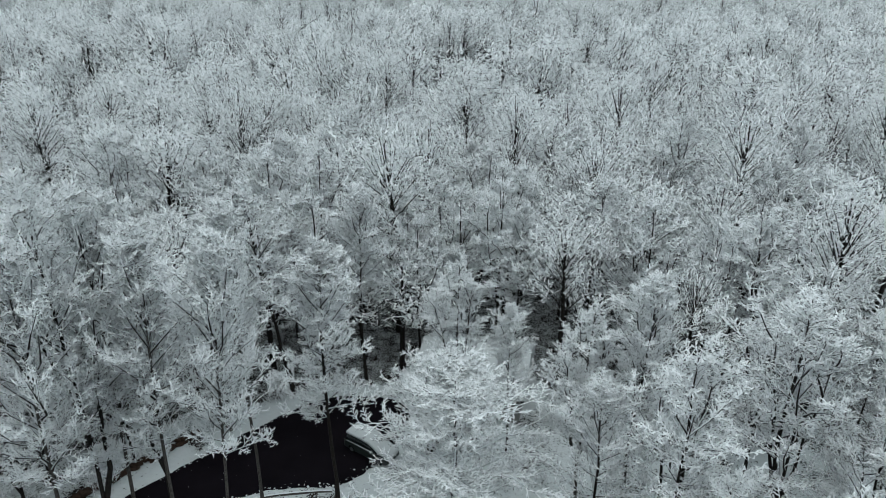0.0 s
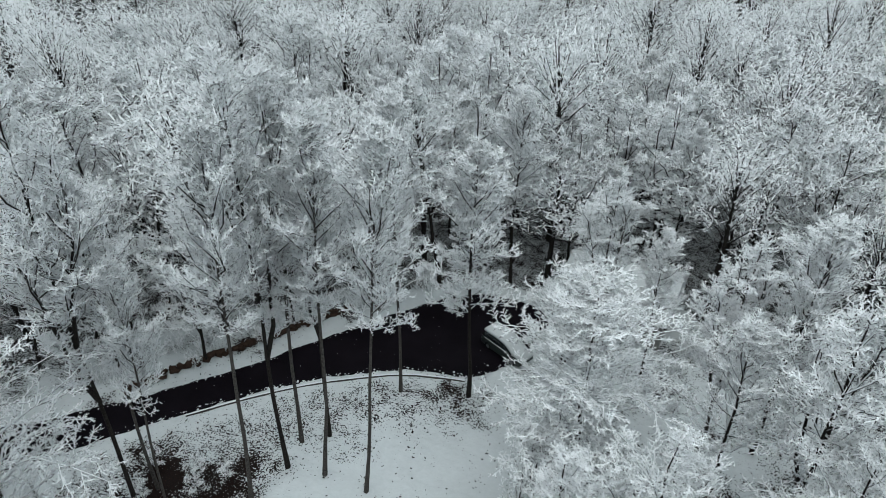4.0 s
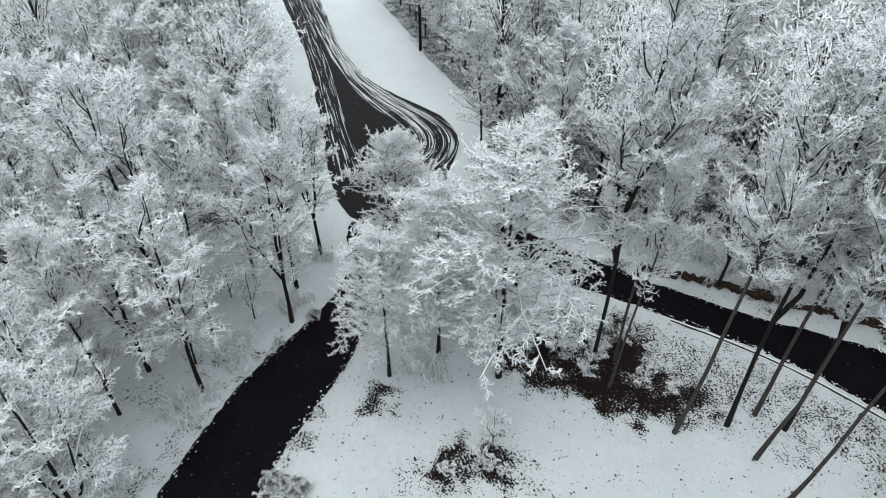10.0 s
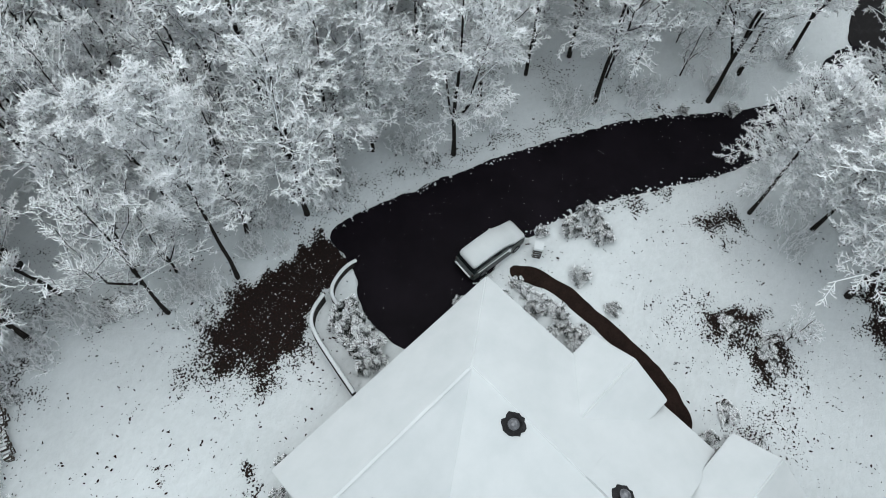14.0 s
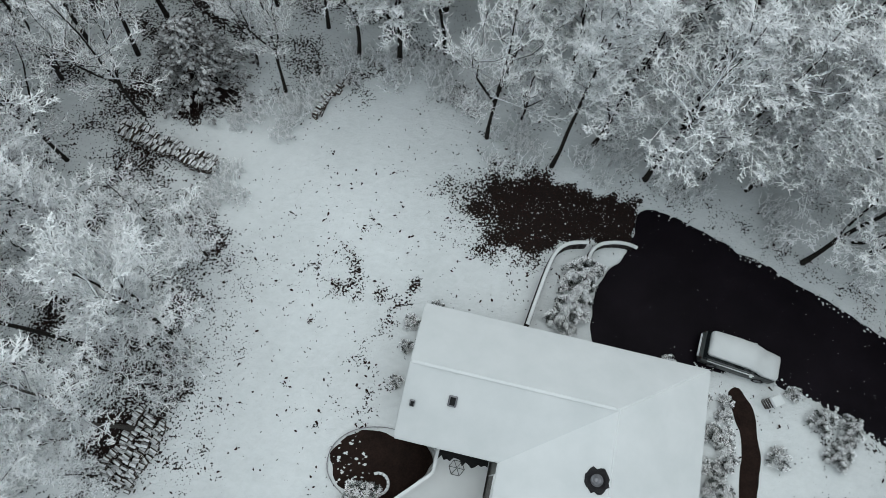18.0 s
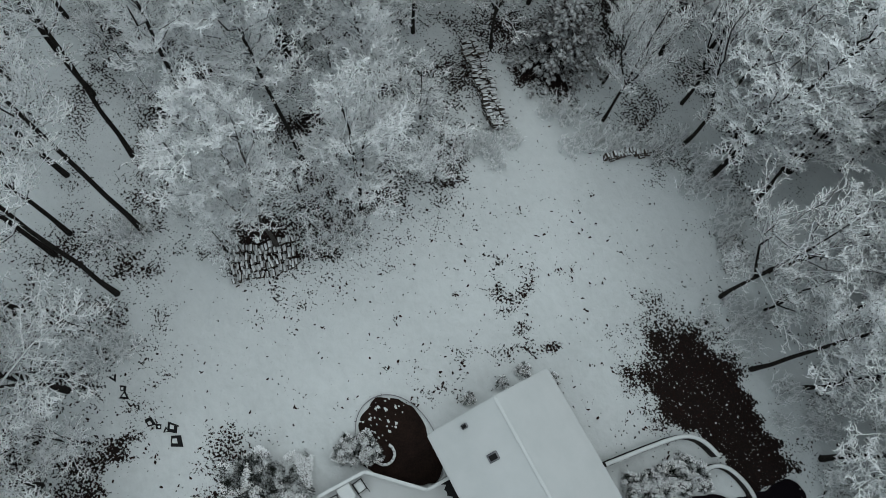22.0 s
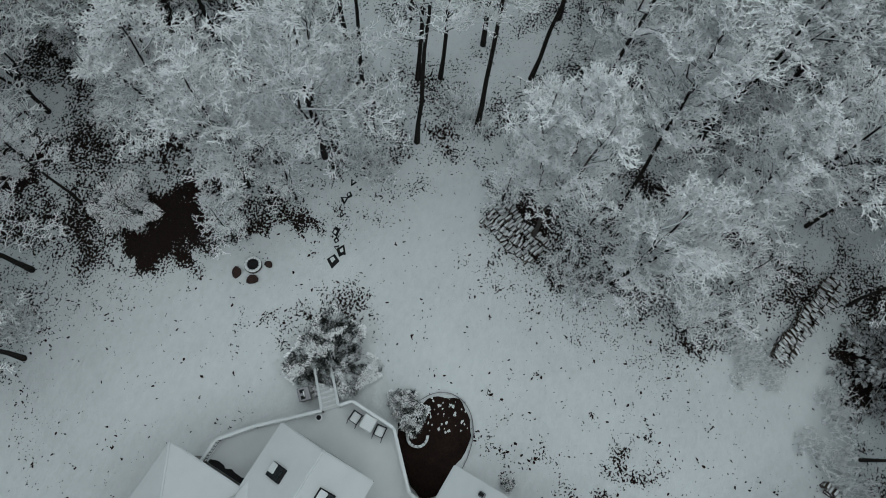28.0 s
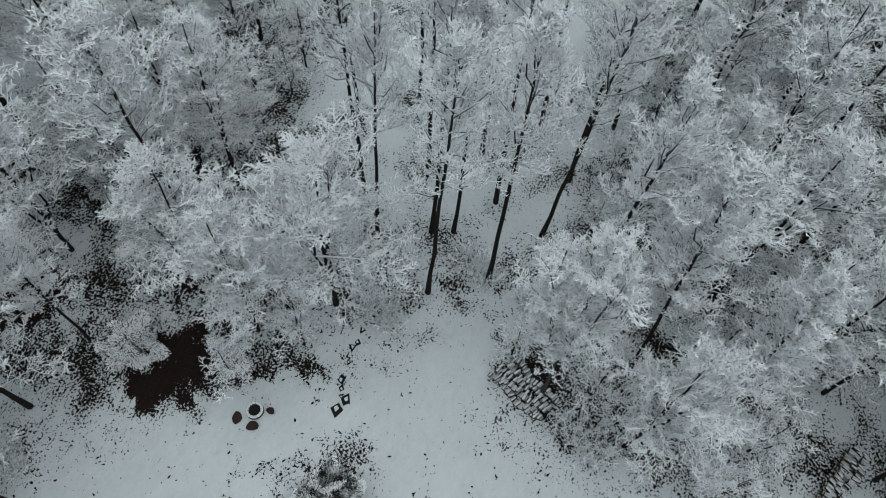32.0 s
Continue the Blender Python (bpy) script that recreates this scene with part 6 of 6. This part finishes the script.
def fire_pit():
    f = thing("fire_pit", "round stone fire pit with a snowy rim", "fire pit", at=Matrix.Translation((8.5, 11.2, 0)))
    r = np.random.default_rng(4)
    ms = [mesh_from("stone", *stone_data(r, 0.12, 0.09, 0.14), M_STONE) for k in range(4)]
    for k in range(14):
        a = k * 2 * math.pi / 14
        mpart("stone", ms[k % 4], f, "", Matrix.Translation((0.42 * math.cos(a), 0.42 * math.sin(a), 0.14)) @ Matrix.Rotation(a + math.pi / 2, 4, "Z"))
    part("ash_bed", cyl(bmesh.new(), 0, 0, 0.02, 0.07, 0.34, 0.34, 18), M_BLACK, f, "black ash")
    for x, y, s, rot in ((7.85, 12.0, 0.36, 20), (8.75, 10.35, 0.26, 70), (7.65, 11.0, 0.36, 120)):
        b = bmesh.new()
        bmesh.ops.create_icosphere(b, subdivisions=2, radius=1)
        for v in b.verts:
            v.co = Vector((v.co.x * s * (1 + 0.2 * v.co.y), v.co.y * s * 0.78, max(-0.2, min(v.co.z, 0.62)) * s * 0.6)) * (1 + 0.14 * noise.noise(v.co * 1.7 + Vector((x, y, 0))))
        me = bpy.data.meshes.new("seat_boulder")
        b.to_mesh(me)
        b.free()
        me.materials.append(M_REDSTONE)
        o = tagged(new("seat_boulder", me), "flat-topped reddish boulder beside the fire pit", "boulder", "seat boulders")
        o.matrix_basis = Matrix.Translation((x, y, 0.08)) @ Matrix.Rotation(radians(rot), 4, "Z")


fire_pit()


def stepping_stones():
    r = np.random.default_rng(6)
    for x, y, s in ((11.7, 7.05, 0.24), (11.15, 6.9, 0.17), (10.55, 6.4, 0.30), (9.9, 6.7, 0.33), (10.7, 6.75, 0.16), (12.8, 7.0, 0.16), (13.8, 7.1, 0.22), (14.15, 6.9, 0.18), (15.0, 6.9, 0.2)):
        s *= 1.2
        n = int(r.integers(3, 6))
        a0 = r.uniform(0, 6)
        pts = [(s * r.uniform(0.85, 1.35) * math.cos(a0 + k * 6.283 / n), s * r.uniform(0.75, 1.1) * math.sin(a0 + k * 6.283 / n)) for k in range(n)]
        st = thing("stepping_stone", "dark flat stepping stone with a patch of snow", "stepping stone", "stepping stones", at=Matrix.Translation((x, y, 0)))
        part("slab", prism(bmesh.new(), pts, -0.05, 0.07), M_BLACK, st)
        q = r.uniform(-0.2, 0.2, 2) * s
        part("snow_patch", prism(bmesh.new(), [(u * 0.42 + q[0], v * 0.42 + q[1]) for u, v in pts], 0.07, 0.10), M_SNOW, st)


stepping_stones()


def garden_bed():
    pts = [(2.7, -0.1), (3.5, -0.9), (3.75, -1.9), (3.3, -2.8), (2.2, -3.45), (0.9, -3.4), (-0.3, -2.95), (-2.1, -2.2), (-1.75, -0.75), (1.15, 0.75), (2.0, 0.6)]
    sheet("garden_bed", pts, 0.075, M_MULCH, "dark bare garden bed beside the deck", "garden bed", 0.05, 0.2, 9)
    e = thing("bed_edging", "thin curved edging round the garden bed", "edging")
    ln = resample([(2.2, 0.6), (2.9, 0.0), (3.75, -0.9), (3.95, -1.9), (3.5, -2.95), (2.3, -3.6), (0.8, -3.6), (-0.4, -3.2)], 0.35)
    for a, b in zip(ln, ln[1:]):
        part("edge_strip", bar(bmesh.new(), (a[0], a[1], 0.07), (b[0], b[1], 0.07), 0.04, 0.16), M_METAL, e)
    r = np.random.default_rng(12)
    ps = []
    for _ in range(150):
        x, y = r.uniform(0.2, 3.6), r.uniform(-3.2, 0.4)
        if not inside(pts, np.array([x]), np.array([y]))[0] or x + y * 0.2 < 1.3:
            continue
        k = r.uniform(0.02, 0.085)
        ring = [(x + 1.5 * k * r.uniform(0.4, 1.4) * math.cos(t), y + k * r.uniform(0.4, 1.4) * math.sin(t), 0.072) for t in np.arange(7) * 0.8976]
        ps.append((np.array(ring + [(x, y, 0.10)]), np.array([(i, (i + 1) % 7, 7) for i in range(7)])))
    tagged(new("bed_snow", mesh_from("bed_snow", *joined(ps), M_SNOW, True)), "ragged snow patches on the garden bed", "snow", kind="stuff")
    t = thing("planter_ring", "round stone planter ring dusted with snow", "planter", at=Matrix.Translation((1.15, -0.55, 0.07)))
    ms = [mesh_from("stone", *stone_data(r, 0.15, 0.085, 0.10), M_STONE) for _ in range(3)]
    for k in range(13):
        a = k * 0.40
        mpart("stone", ms[k % 3], t, "", Matrix.Translation((0.55 * math.cos(a), 0.55 * math.sin(a), 0.12)) @ Matrix.Rotation(a + math.pi / 2, 4, "Z"))


garden_bed()


# ---- the neighbouring house across the front lawn ----
def neighbour():
    m = Matrix.Translation((3.5, 53.2, 0)) @ Matrix.Rotation(radians(-14), 4, "Z")
    n = thing("neighbour_house", "low neighbouring house with a snow-covered gable roof", "house", at=m)
    part("wall", box(bmesh.new(), -4.6, 4.6, -4.1, 4.1, -0.1, 2.75), M_SIDING, n, "grey siding")
    r = part("roof", gable_roof(bmesh.new(), -5.0, 5.0, -4.6, 4.6, 2.7, 2.2, "u", 0, 0, 0.1), M_SHINGLE, n, "dark shingle roof")
    bm = gable_roof(bmesh.new(), -5.0, 5.0, -4.6, 4.6, 2.81, 2.2, "u", 0, 0, 0.14, 0.03)
    bmesh.ops.bevel(bm, geom=bm.edges[:], offset=0.06, segments=2, affect="EDGES")
    part("snow_cover", bm, M_ROOFSNOW, r, "smooth white snow")
    for y in (-1.4, 1.4):
        g = part("garage_door", box(bmesh.new(), -4.66, -4.58, y - 1.2, y + 1.2, 0.05, 2.2), M_TRIM, n, "white garage door")


neighbour()
